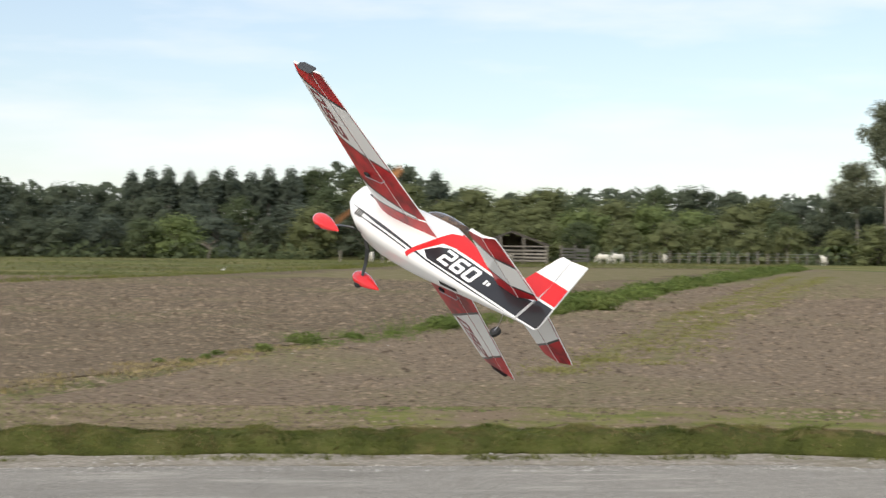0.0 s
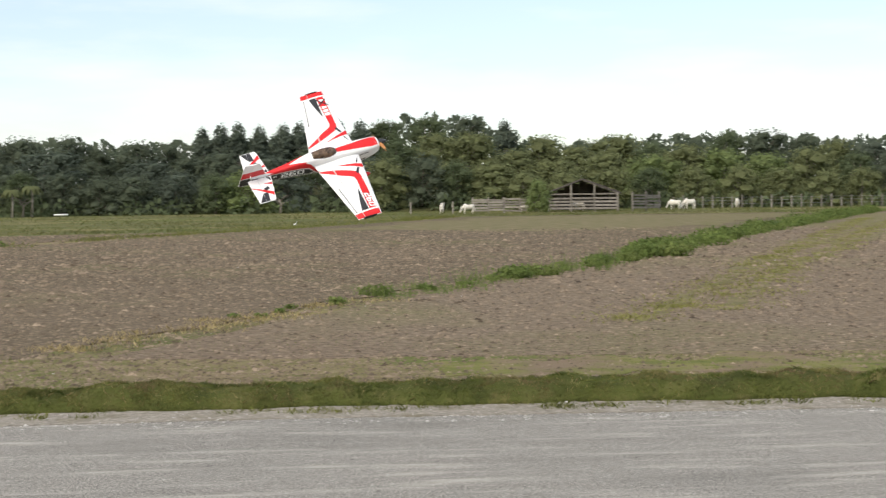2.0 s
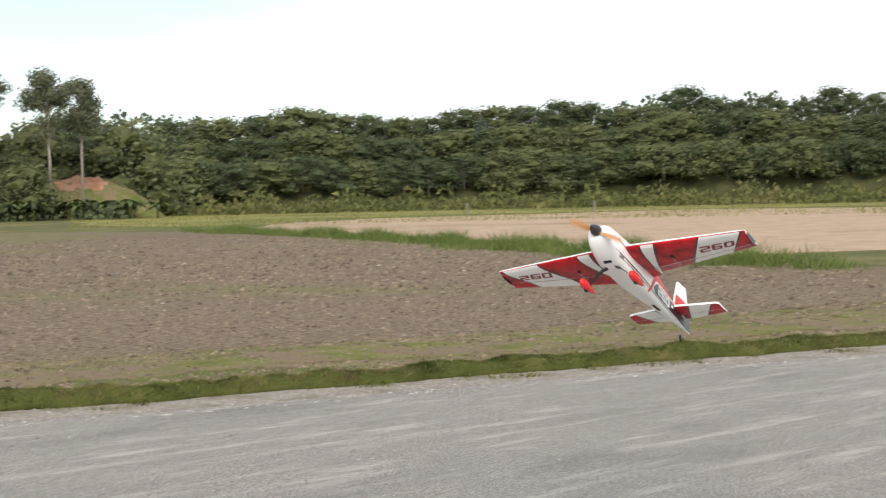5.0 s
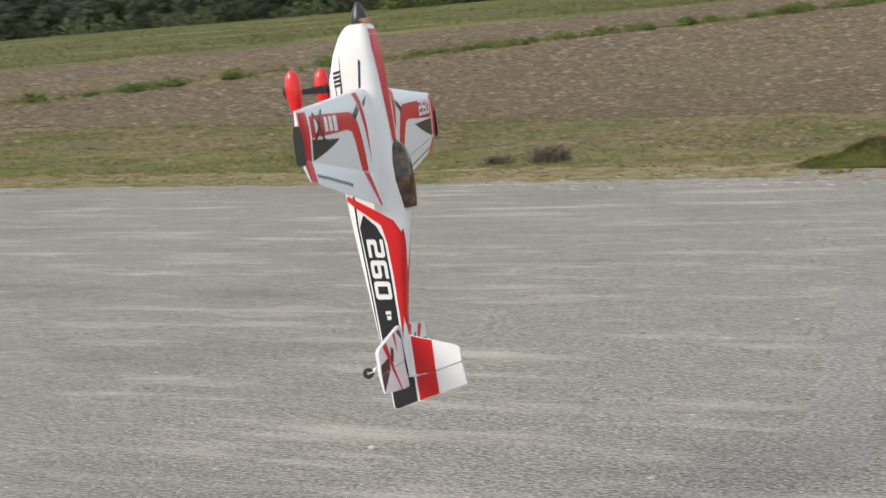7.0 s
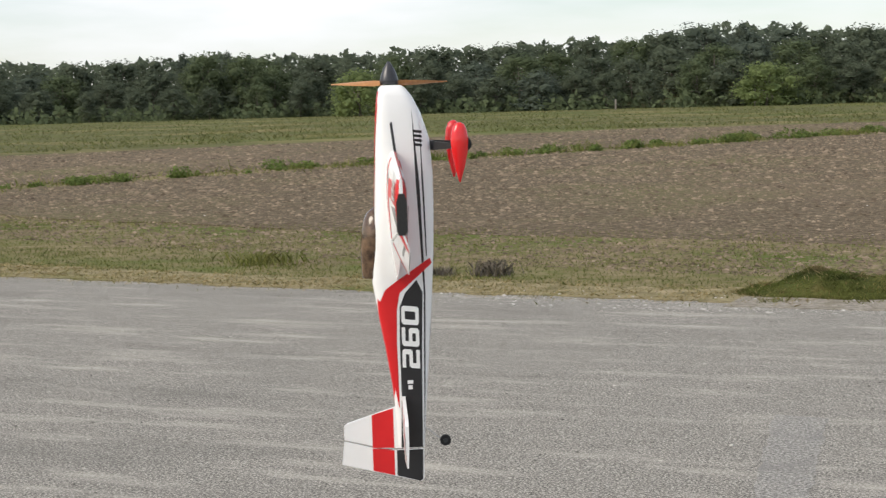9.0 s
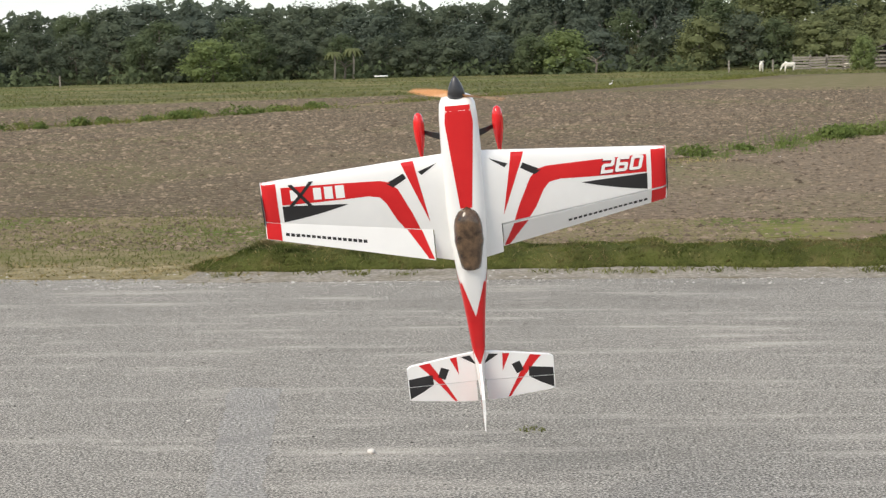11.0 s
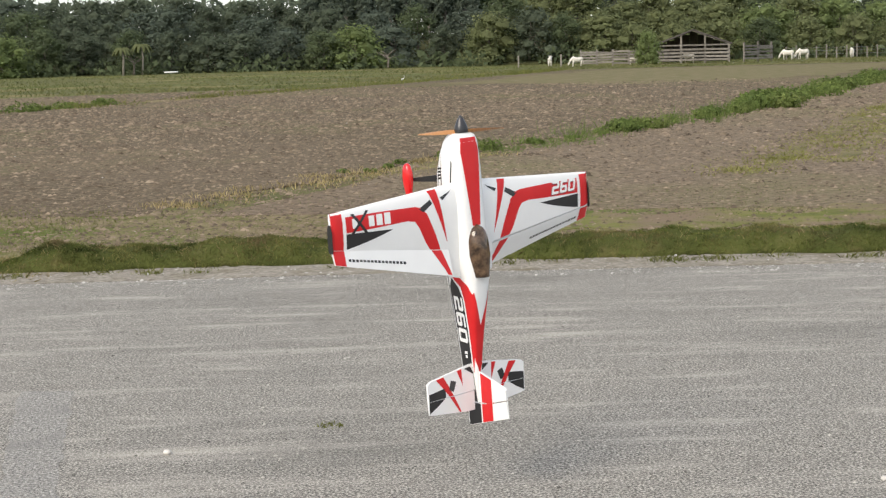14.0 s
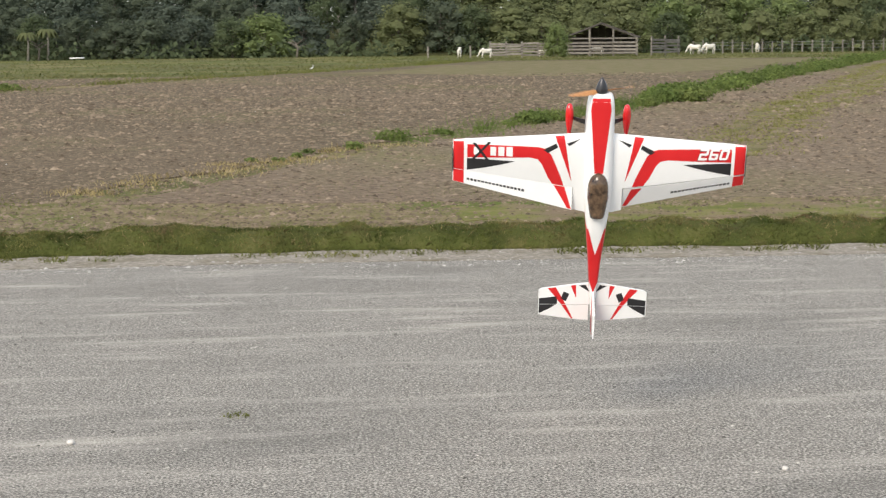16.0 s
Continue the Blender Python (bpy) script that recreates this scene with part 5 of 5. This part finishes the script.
def lettering(text, u0, u1, v0, v1, fun, mat, parent, off, shear=0.12, du=0.02, dv=0.0, label=""):
    bm = bmesh.new()
    pitch = 1.16
    wide = pitch * (len(text) - 1) + 1 + shear
    for k, ch in enumerate(text):
        old = set(bm.verts)
        numeral(bm, ch)
        for v in bm.verts:
            if v not in old:
                a, b = (v.co.x + k * pitch + shear * v.co.y) / wide, v.co.y
                v.co = (u0 + (u1 - u0) * a, v0 + (v1 - v0) * b, 0)
    bm.normal_update()
    bmesh.ops.triangulate(bm, faces=bm.faces[:])
    return lay("number", bm, fun, mat, parent, off, du, dv, None, label)


# wing: u across the span, v along the chord from 0 to 1
HINGE = 0.70


def chord(y):
    k = (abs(y) - 0.06) / 0.55
    return 0.190 - 0.040 * k, 0.350 - 0.169 * k


def thick(c):
    c = min(1.0, max(0.0, c))
    return 0.66 * (0.2969 * math.sqrt(c) - 0.126 * c - 0.3516 * c ** 2 + 0.2843 * c ** 3 - 0.1015 * c ** 4)


def wing_pt(s, c, y, face, off=0.0):
    le, ch = chord(y)
    y2 = abs(y)
    fade = 1.0 if y2 < 0.585 else max(0.25, 1 - ((y2 - 0.585) / 0.028) ** 2 * 0.75)
    return (le - c * ch, s * y2, face * (thick(c) * ch * fade + 0.001 + off))


def wing_face(s, face):
    return lambda y, c, off: wing_pt(s, c, y, face, off)


def foil(s, c0, c1, ys, n=12):
    cs = [c0 + (c1 - c0) * (0.5 - 0.5 * math.cos(math.pi * i / n)) if c0 == 0 else c0 + (c1 - c0) * i / n for i in range(n + 1)]
    return [[wing_pt(s, c, y, 1) for c in cs] + [wing_pt(s, c, y, -1) for c in cs[::-1]] for y in ys]


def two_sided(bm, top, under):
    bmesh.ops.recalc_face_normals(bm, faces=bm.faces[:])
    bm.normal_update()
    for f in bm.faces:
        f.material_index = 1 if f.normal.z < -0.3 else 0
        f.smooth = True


ailerons = []
for s, side in ((1, "left"), (-1, "right")):
    bm = bmesh.new()
    loft(bm, foil(s, 0.0, 1.0, (0.035, 0.07, 0.104)))
    loft(bm, foil(s, 0.0, HINGE, (0.104, 0.2, 0.3, 0.4, 0.5, 0.585, 0.598, 0.607, 0.613)))
    two_sided(bm, 0, 1)
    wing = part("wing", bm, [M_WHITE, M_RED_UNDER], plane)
    wing.data.set_sharp_from_angle(angle=radians(50))
    bm = bmesh.new()
    loft(bm, foil(s, HINGE + 0.012, 1.0, (0.107, 0.2, 0.35, 0.5, 0.585, 0.598, 0.607, 0.613), 6))
    two_sided(bm, 0, 1)
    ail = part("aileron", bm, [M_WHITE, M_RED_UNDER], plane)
    ail.data.set_sharp_from_angle(angle=radians(50))
    ailerons.append(ail)

    def both(name, poly, face, mat, off, wing=wing, ail=ail, s=s):
        decal(name, poly, wing_face(s, face), mat, wing, off, 0.0075 if name == 'tip_band' else 0.05, 0.05, (HINGE - 0.004, 1))
        lo = [p for p in poly if p[1] > HINGE]
        if lo:
            decal(name, poly, wing_face(s, face), mat, ail, off, 0.0075 if name == 'tip_band' else 0.05, 0.05, (HINGE + 0.018, -1))

    # upper side
    both("tip_band", [(0.566, 0.0), (0.6105, 0.0), (0.6105, 0.995), (0.566, 0.995)], 1, M_RED, 0.0006)
    both("stripe", [(0.552, 0.11), (0.25, 0.165), (0.225, 0.19), (0.2, 0.27), (0.162, 0.54), (0.11, 0.99), (0.127, 0.99), (0.212, 0.60), (0.238, 0.42), (0.256, 0.345), (0.29, 0.325), (0.552, 0.39)], 1, M_RED, 0.0006)
    both("wedge", [(0.553, 0.41), (0.352, 0.405), (0.553, 0.68)], 1, M_BLACK, 0.0006)
    both("sliver", [(0.185, 0.015), (0.147, 0.015), (0.112, 0.62)], 1, M_RED, 0.0006)
    both("mark", [(0.236, 0.2), (0.18, 0.115), (0.172, 0.165), (0.216, 0.25)], 1, M_BLACK, 0.0006)
    both("mark", [(0.135, 0.115), (0.078, 0.06), (0.125, 0.15)], 1, M_BLACK, 0.0006)
    # dark name bars along the aileron
    for q in [0.31 + 0.0155 * n_ for n_ in range(16)]:
        both("name_bar", [(q, 0.862), (q + 0.011, 0.862), (q + 0.011, 0.898 if q < 0.5 else 0.908), (q, 0.898 if q < 0.5 else 0.908)], 1, M_BLACK, 0.0006)
    # under side: white panels with dark edges
    for nm, o, mt in (("panel_edge", 0.0095, M_BLACK), ("panel", 0.0, M_WHITE)):
        off = 0.0006 if o else 0.0011
        both(nm, [(0.405 - o, 0.005), (0.592 + o, 0.005), (0.487 + o, 0.99), (0.283 - o, 0.99)], -1, mt, off)
        both(nm, [(0.128 - o, 0.005), (0.19 + o, 0.005), (0.113 + o / 2, 0.87), (0.108 - o / 2, 0.87)], -1, mt, off)
    if s > 0:
        lettering("260", 0.365, 0.548, 0.53, 0.28, wing_face(s, -1), M_MAROON, wing, 0.0017, shear=0.3)
    else:
        lettering("260", 0.548, 0.365, 0.53, 0.28, wing_face(s, -1), M_MAROON, wing, 0.0017, shear=0.3)
        lettering("260", 0.408, 0.544, 0.345, 0.135, wing_face(s, 1), M_MAROON, wing, 0.0010, shear=0.3)
        lettering("260", 0.412, 0.546, 0.33, 0.115, wing_face(s, 1), M_WHITE, wing, 0.0014, shear=0.3)
    if s > 0:
        for j, (u, w) in enumerate(((0.525, 0.022), (0.455, 0.024), (0.422, 0.026), (0.388, 0.027))):
            decal("letter_block", [(u, 0.16), (u - w, 0.165), (u - w, 0.325), (u, 0.325)], wing_face(s, 1), M_WHITE, wing, 0.0012, 0, 0.05)
        for p in ([(0.53, 0.08), (0.517, 0.08), (0.452, 0.46), (0.466, 0.46)], [(0.452, 0.07), (0.465, 0.07), (0.535, 0.42), (0.522, 0.42)]):
            decal("cross_stroke", p, wing_face(s, 1), M_BLACK, wing, 0.0018, 0, 0.05)
    # tip plate
    bm = bmesh.new()
    pl = [(0.112, -0.007), (0.09, -0.013), (0.02, -0.013), (0.012, -0.009), (0.012, 0.009), (0.02, 0.013), (0.09, 0.013), (0.112, 0.007)]
    loft(bm, [[(x, s * y, z) for x, z in pl] for y in (0.6122, 0.6145)])
    part("tip_plate", bm, M_CARBON, plane, "black wing tip plate")
    # servo and horn under the wing
    bm = bmesh.new()
    xx, yy, zz = wing_pt(s, 0.42, 0.235, -1)
    box(bm, xx - 0.012, xx + 0.012, yy - 0.006, yy + 0.006, zz - 0.006, zz + 0.004, None, 0.001)
    part("servo", bm, M_RUBBER, wing)
    bm = bmesh.new()
    x2, y2, z2 = wing_pt(s, 0.74, 0.235, -1)
    tube(bm, [(xx, yy, zz - 0.01), (x2, y2, z2 - 0.012)], [0.0012, 0.0012], 5)
    tube(bm, [(x2, y2, z2 - 0.013), (x2, y2, z2)], [0.002, 0.003], 5)
    part("pushrod", bm, M_METAL, wing)

# tail
ST = [(0.006, -0.490, -0.668), (0.05, -0.495, -0.668), (0.225, -0.523, -0.648), (0.234, -0.532, -0.645)]


def stab_x(y, c):
    le = np.interp(abs(y), [q[0] for q in ST], [q[1] for q in ST])
    te = np.interp(abs(y), [q[0] for q in ST], [q[2] for q in ST])
    return float(le + (te - le) * c)


STAB_HINGE, STAB_Z = 0.57, -0.008


def stab_half(c):
    return 0.0042 * (1 - max(0, c - 0.5) * 1.5) + 0.0006


def stab_face(s, face):
    return lambda y, c, off: (stab_x(y, c), s * abs(y), STAB_Z + face * (stab_half(c) + off))


elevators = []
for s in (1, -1):
    for nm, c0, c1 in (("tailplane", 0.0, STAB_HINGE), ("elevator", STAB_HINGE + 0.015, 1.0)):
        bm = bmesh.new()
        ys = (0.004, 0.06, 0.14, 0.22, 0.234) if nm == "tailplane" else (0.016, 0.06, 0.14, 0.22, 0.234)
        loft(bm, [[(stab_x(y, c), s * y, STAB_Z + stab_half(c)) for c in (c0, (c0 + c1) / 2, c1)] + [(stab_x(y, c), s * y, STAB_Z - stab_half(c)) for c in (c1, (c0 + c1) / 2, c0)] for y in ys])
        two_sided(bm, 0, 1)
        for f in bm.faces:
            f.smooth = False
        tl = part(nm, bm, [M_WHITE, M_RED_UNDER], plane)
        clip = (STAB_HINGE, 1) if nm == "tailplane" else (STAB_HINGE + 0.015, -1)
        if nm == "elevator":
            elevators.append(tl)
        for name, poly, face, mt, off in (("wedge", [(0.231, 0.34), (0.231, 0.96), (0.153, 0.57), (0.153, 0.32)], 1, M_BLACK, 0.0005), ("stripe", [(0.195, 0.02), (0.16, 0.02), (0.082, 0.99), (0.09, 0.99)], 1, M_RED, 0.0005),
                                          ("mark", [(0.125, 0.18), (0.1, 0.26), (0.115, 0.48), (0.138, 0.4)], 1, M_BLACK, 0.0005), ("sliver", [(0.095, 0.02), (0.073, 0.02), (0.07, 0.4)], 1, M_RED, 0.0005),
                                          ("mark", [(0.06, 0.04), (0.03, 0.04), (0.012, 0.25)], 1, M_BLACK, 0.0005),
                                          ("panel_edge", [(0.082, 0.005), (0.205, 0.005), (0.136, 0.99), (0.033, 0.99)], -1, M_BLACK, 0.0005), ("panel", [(0.09, 0.005), (0.197, 0.005), (0.128, 0.99), (0.041, 0.99)], -1, M_WHITE, 0.001)):
            decal(name, poly, stab_face(s, face), mt, tl, off, 0, 0.25, clip)

bm = bmesh.new()
fin_poly = [(-0.52, 0.004), (-0.566, 0.150), (-0.574, 0.160), (-0.612, 0.160), (-0.640, 0.05), (-0.640, -0.02), (-0.52, -0.02)]
loft(bm, [[(x, y, z) for x, z in fin_poly] for y in (-0.0045, 0.0045)])
fin = part("fin", bm, M_WHITE, plane)
RUD = [(-0.6165, 0.160), (-0.680, 0.168), (-0.736, -0.050), (-0.728, -0.060), (-0.645, -0.062), (-0.645, 0.05)]
bm = bmesh.new()
loft(bm, [[(x, y * (1 if x > -0.66 else 0.35), z) for x, z in RUD] for y in (-0.0045, 0.0045)])
rudder = part("rudder", bm, M_WHITE, plane)


def fin_face(s):
    return lambda x, z, off: (x, s * ((0.0045 if x > -0.647 else 0.0045 - 0.0029 * min(1, (-0.647 - x) / 0.085)) + off), z)


for s in (1, -1):
    decal("red_band", [(-0.527, 0.022), (-0.545, 0.082), (-0.6375, 0.082), (-0.6395, 0.022)], fin_face(s), M_RED, fin, 0.0005)
    decal("red_band", [(-0.6455, 0.022), (-0.6375, 0.082), (-0.7005, 0.082), (-0.716, 0.022)], fin_face(s), M_RED, rudder, 0.0005)
    decal("black_band", [(-0.6455, 0.015), (-0.717, 0.015), (-0.735, -0.049), (-0.729, -0.056), (-0.6455, -0.058)], fin_face(s), M_BLACK, rudder, 0.0005)

# fuselage sides
for s in (1, -1):
    f = fus_side(s)
    decal("black_band", [(-0.165, -0.052), (-0.2, -0.02), (-0.24, -0.004), (-0.34, -0.002), (-0.5, -0.003), (-0.639, 0.002), (-0.639, -0.058), (-0.5, -0.06), (-0.35, -0.063), (-0.2, -0.068)], f, M_BLACK, fuselage, 0.0006, 0.02, 0.01)
    decal("pin_stripe", [(0.30, -0.052), (0.1, -0.068), (-0.2, -0.076), (-0.45, -0.070), (-0.63, -0.0635), (-0.45, -0.0665), (-0.2, -0.0715), (0.1, -0.058)], f, M_BLACK, fuselage, 0.0006, 0.02, 0.01)
    decal("pin_stripe", [(0.27, -0.072), (0.1, -0.079), (-0.1, -0.083), (-0.1, -0.080), (0.1, -0.074)], f, M_BLACK, fuselage, 0.0006, 0.02, 0.01)
    decal("red_sweep", [(-0.12, -0.096), (-0.16, -0.05), (-0.2, -0.005), (-0.25, 0.004), (-0.34, 0.006), (-0.53, 0.003), (-0.48, 0.013), (-0.36, 0.031), (-0.27, 0.046), (-0.225, 0.05), (-0.19, 0.034), (-0.165, 0.0), (-0.135, -0.045), (-0.105, -0.09)], f, M_RED, fuselage, 0.0008, 0.02, 0.004)
    if s > 0:
        lettering("260", -0.235, -0.415, -0.056, -0.008, f, M_WHITE, fuselage, 0.0012, shear=0.1, dv=0.01)
    else:
        lettering("260", -0.415, -0.235, -0.056, -0.008, f, M_WHITE, fuselage, 0.0012, shear=0.1, dv=0.01)
    decal("small_mark", [(-0.447, -0.036), (-0.457, -0.036), (-0.457, -0.02), (-0.447, -0.02)], f, M_WHITE, fuselage, 0.0012)
    decal("small_mark", [(-0.461, -0.034), (-0.473, -0.034), (-0.473, -0.022), (-0.461, -0.022)], f, M_WHITE, fuselage, 0.0012)
    for k in range(4):
        decal("cooling_slot", [(0.245 - k * 0.012, -0.055), (0.238 - k * 0.012, -0.055), (0.235 - k * 0.012, -0.078), (0.242 - k * 0.012, -0.078)], f, M_RUBBER, fuselage, 0.0009, 0.02, 0.01)
    decal("script_mark", [(0.27, 0.002), (0.262, 0.008), (0.18, -0.002), (0.188, -0.008)], f, M_SPIN, fuselage, 0.0006)
# fuselage top and belly
top = fus_cap(1)
decal("top_stripe", [(0.350, -0.036), (0.350, 0.036), (0.3, 0.042), (0.03, 0.018), (0.03, -0.018), (0.3, -0.042)], top, M_RED, fuselage, 0.0006, 0.02, 0.008, None, "red stripe along the cowl top")
for k in (1, -1):
    decal("top_stripe", [(-0.345, 0.0), (-0.215, k * 0.035), (-0.225, k * 0.0385), (-0.30, k * 0.0315), (-0.40, k * 0.0235), (-0.48, k * 0.0165), (-0.53, 0.0)], top, M_RED, fuselage, 0.0008, 0.02, 0.003)
under = fus_cap(-1)
decal("air_outlet", [(-0.27, -0.008), (-0.27, 0.008), (-0.36, 0.007), (-0.36, -0.007)], under, M_RUBBER, fuselage, 0.0009, 0.02, 0.006)
decal("air_inlet", [(0.235, -0.02), (0.235, 0.02), (0.252, 0.02), (0.252, -0.02)], under, M_RUBBER, fuselage, 0.0009, 0.02, 0.006)

# canopy
rings = []
for i in range(15):
    t = i / 14
    x = 0.034 - 0.194 * t
    w, z0, z1 = fus(x)
    k = (1 - (1 - min(1, t / 0.42)) ** 2.4) ** 0.5
    back = 1 if t < 0.5 else 1 - 0.2 * ((t - 0.5) / 0.5) ** 1.6
    hw, hh = max(0.004, 0.0445 * k * (1 if t < 0.55 else 1 - 0.3 * (t - 0.6) / 0.4)), max(0.002, 0.034 * k * back)
    rings.append([(x, hw * math.cos(a), z1 - 0.012 + (hh + 0.012) * math.sin(a)) for a in (math.pi * j / 12 for j in range(13))])
bm = bmesh.new()
loft(bm, rings)
bmesh.ops.recalc_face_normals(bm, faces=bm.faces[:])
part("canopy", bm, M_CANOPY, plane, "smoked brown canopy", smooth=True)

# spinner and propeller, turning together
prop = new("propeller", None)
prop.parent = plane
prop.matrix_basis = pose(0.372, 0, 0.004)
bm = bmesh.new()
loft(bm, [[(x, r * math.cos(a), r * math.sin(a)) for a in (2 * math.pi * j / 20 for j in range(20))] for x, r in ((-0.004, 0.0255), (0.008, 0.0255), (0.022, 0.022), (0.038, 0.0155), (0.05, 0.009), (0.059, 0.002))])
part("spinner", bm, M_SPIN, prop, smooth=True)
for s in (1, -1):
    bm = bmesh.new()
    rings = []
    for r, w, tw in ((0.018, 0.008, 50), (0.04, 0.012, 40), (0.075, 0.014, 28), (0.11, 0.013, 20), (0.14, 0.0095, 15), (0.158, 0.004, 13)):
        q = radians(tw)
        rings.append([(math.sin(q) * a * w + math.cos(q) * b * 0.0018, s * (math.cos(q) * a * w - math.sin(q) * b * 0.0018), s * r) for a, b in ((1, 0), (0, 1), (-1, 0), (0, -1))])
    loft(bm, rings)
    bmesh.ops.recalc_face_normals(bm, faces=bm.faces[:])
    part("blade", bm, M_PROP, prop, "orange-brown wooden propeller blade")

# landing gear
for s in (1, -1):
    bm = bmesh.new()
    rings = []
    for y, z, w in ((0.02, -0.104, 0.026), (0.045, -0.112, 0.024), (0.08, -0.142, 0.018), (0.104, -0.17, 0.013), (0.112, -0.178, 0.012)):
        rings.append([(0.2 + w / 2, s * y, z + 0.0016), (0.2 - w / 2, s * y, z + 0.0016), (0.2 - w / 2, s * y, z - 0.0016), (0.2 + w / 2, s * y, z - 0.0016)])
    loft(bm, rings)
    bmesh.ops.recalc_face_normals(bm, faces=bm.faces[:])
    leg = part("gear_leg", bm, M_CARBON, plane, "black carbon landing gear leg")
    bm = bmesh.new()
    rings = []
    for x, w, h in ((0.068, 0.004, 0.005), (0.062, 0.011, 0.014), (0.045, 0.016, 0.021), (0.02, 0.018, 0.0245), (-0.01, 0.0165, 0.022), (-0.045, 0.011, 0.015), (-0.075, 0.005, 0.007), (-0.092, 0.0015, 0.002)):
        rings.append([(0.195 + x, s * 0.122 + w * math.cos(a), -0.176 + h * math.sin(a) + 0.06 * max(0, -x) * 0.3) for a in (2 * math.pi * j / 16 for j in range(16))])
    loft(bm, rings)
    bmesh.ops.recalc_face_normals(bm, faces=bm.faces[:])
    pant = part("wheel_fairing", bm, M_PANTS, plane, "glossy red wheel fairing", smooth=True)
    bm = bmesh.new()
    bmesh.ops.create_cone(bm, cap_ends=True, segments=20, radius1=0.021, radius2=0.021, depth=0.012, matrix=pose(0.205, s * 0.122, -0.187, 90, 0, 0))
    bmesh.ops.bevel(bm, geom=[e for e in bm.edges if len(e.link_faces) == 2 and abs(e.verts[0].co.y - e.verts[1].co.y) < 1e-5], offset=0.003, segments=2, affect="EDGES")
    part("wheel", bm, M_RUBBER, plane, smooth=True)
# tail wheel
bm = bmesh.new()
tube(bm, [(-0.585, 0, -0.066), (-0.60, 0, -0.085), (-0.622, 0.006, -0.11), (-0.624, 0.006, -0.122)], [0.0013] * 4, 6)
part("tail_gear_wire", bm, M_METAL, plane)
bm = bmesh.new()
bmesh.ops.create_cone(bm, cap_ends=True, segments=18, radius1=0.0155, radius2=0.0155, depth=0.009, matrix=pose(-0.624, 0, -0.122, 90, 0, 0))
tw = part("tail_wheel", bm, M_RUBBER, plane)
bm = bmesh.new()
bmesh.ops.create_cone(bm, cap_ends=True, segments=14, radius1=0.007, radius2=0.007, depth=0.0105, matrix=pose(-0.624, 0, -0.122, 90, 0, 0))
part("hub", bm, M_SPIN, tw)


def attitude(x, y, z, nx, ny, nz, ux, uy, uz):
    n = Vector((nx, ny, nz)).normalized()
    u = Vector((ux, uy, uz))
    u = (u - n * u.dot(n)).normalized()
    v = u.cross(n)
    return Matrix(((n.x, v.x, u.x, x), (n.y, v.y, u.y, y), (n.z, v.z, u.z, z), (0, 0, 0, 1)))


def hinged(p, q, deg):
    """The pose of a surface that has turned by deg about the line from p to q."""
    p, q = Vector(p), Vector(q)
    return Matrix.Translation(p) @ Matrix.Rotation(radians(deg), 4, q - p) @ Matrix.Translation(-p)


def motions():
    for s, ob in zip((1, -1), ailerons):
        a, b = wing_pt(s, HINGE, 0.107, 0), wing_pt(s, HINGE, 0.613, 0)
        walk(ob, [(t, hinged(a, b, k)) for t, k in ((0, 2), (3.7, 2), (5.6, 12), (6.2, 14), (7, 17), (11, 18), (13, 18), (16, 15))])
    for s, ob in zip((1, -1), elevators):
        a, b = (stab_x(0.02, STAB_HINGE), s * 0.02, STAB_Z), (stab_x(0.23, STAB_HINGE), s * 0.23, STAB_Z)
        walk(ob, [(t, hinged(a, b, s * k)) for t, k in ((0, 14), (0.5, 8), (1.5, 4), (3.7, 3), (5.8, 6), (6.5, 12), (7, 6), (7.6, 0), (8.0, 2), (8.4, 0), (11, 0), (13, 0), (16, 0))])
    walk(rudder, [(t, hinged((-0.645, 0, -0.05), (-0.6165, 0, 0.16), k)) for t, k in ((0, 0), (3.7, 0), (7.2, 0), (7.6, -6), (7.9, -20), (8.15, -12), (8.5, 4), (10.5, -16), (10.8, -20), (11, -2), (11.5, 2), (13, -2), (16, 0))])
    walk(plane, [(r[0], attitude(*r[1:])) for r in FLIGHT])
    walk(prop, [(i / 30, pose(0.372, 0, 0.004, 76 * i, 0, 0)) for i in range(481)])


motions()
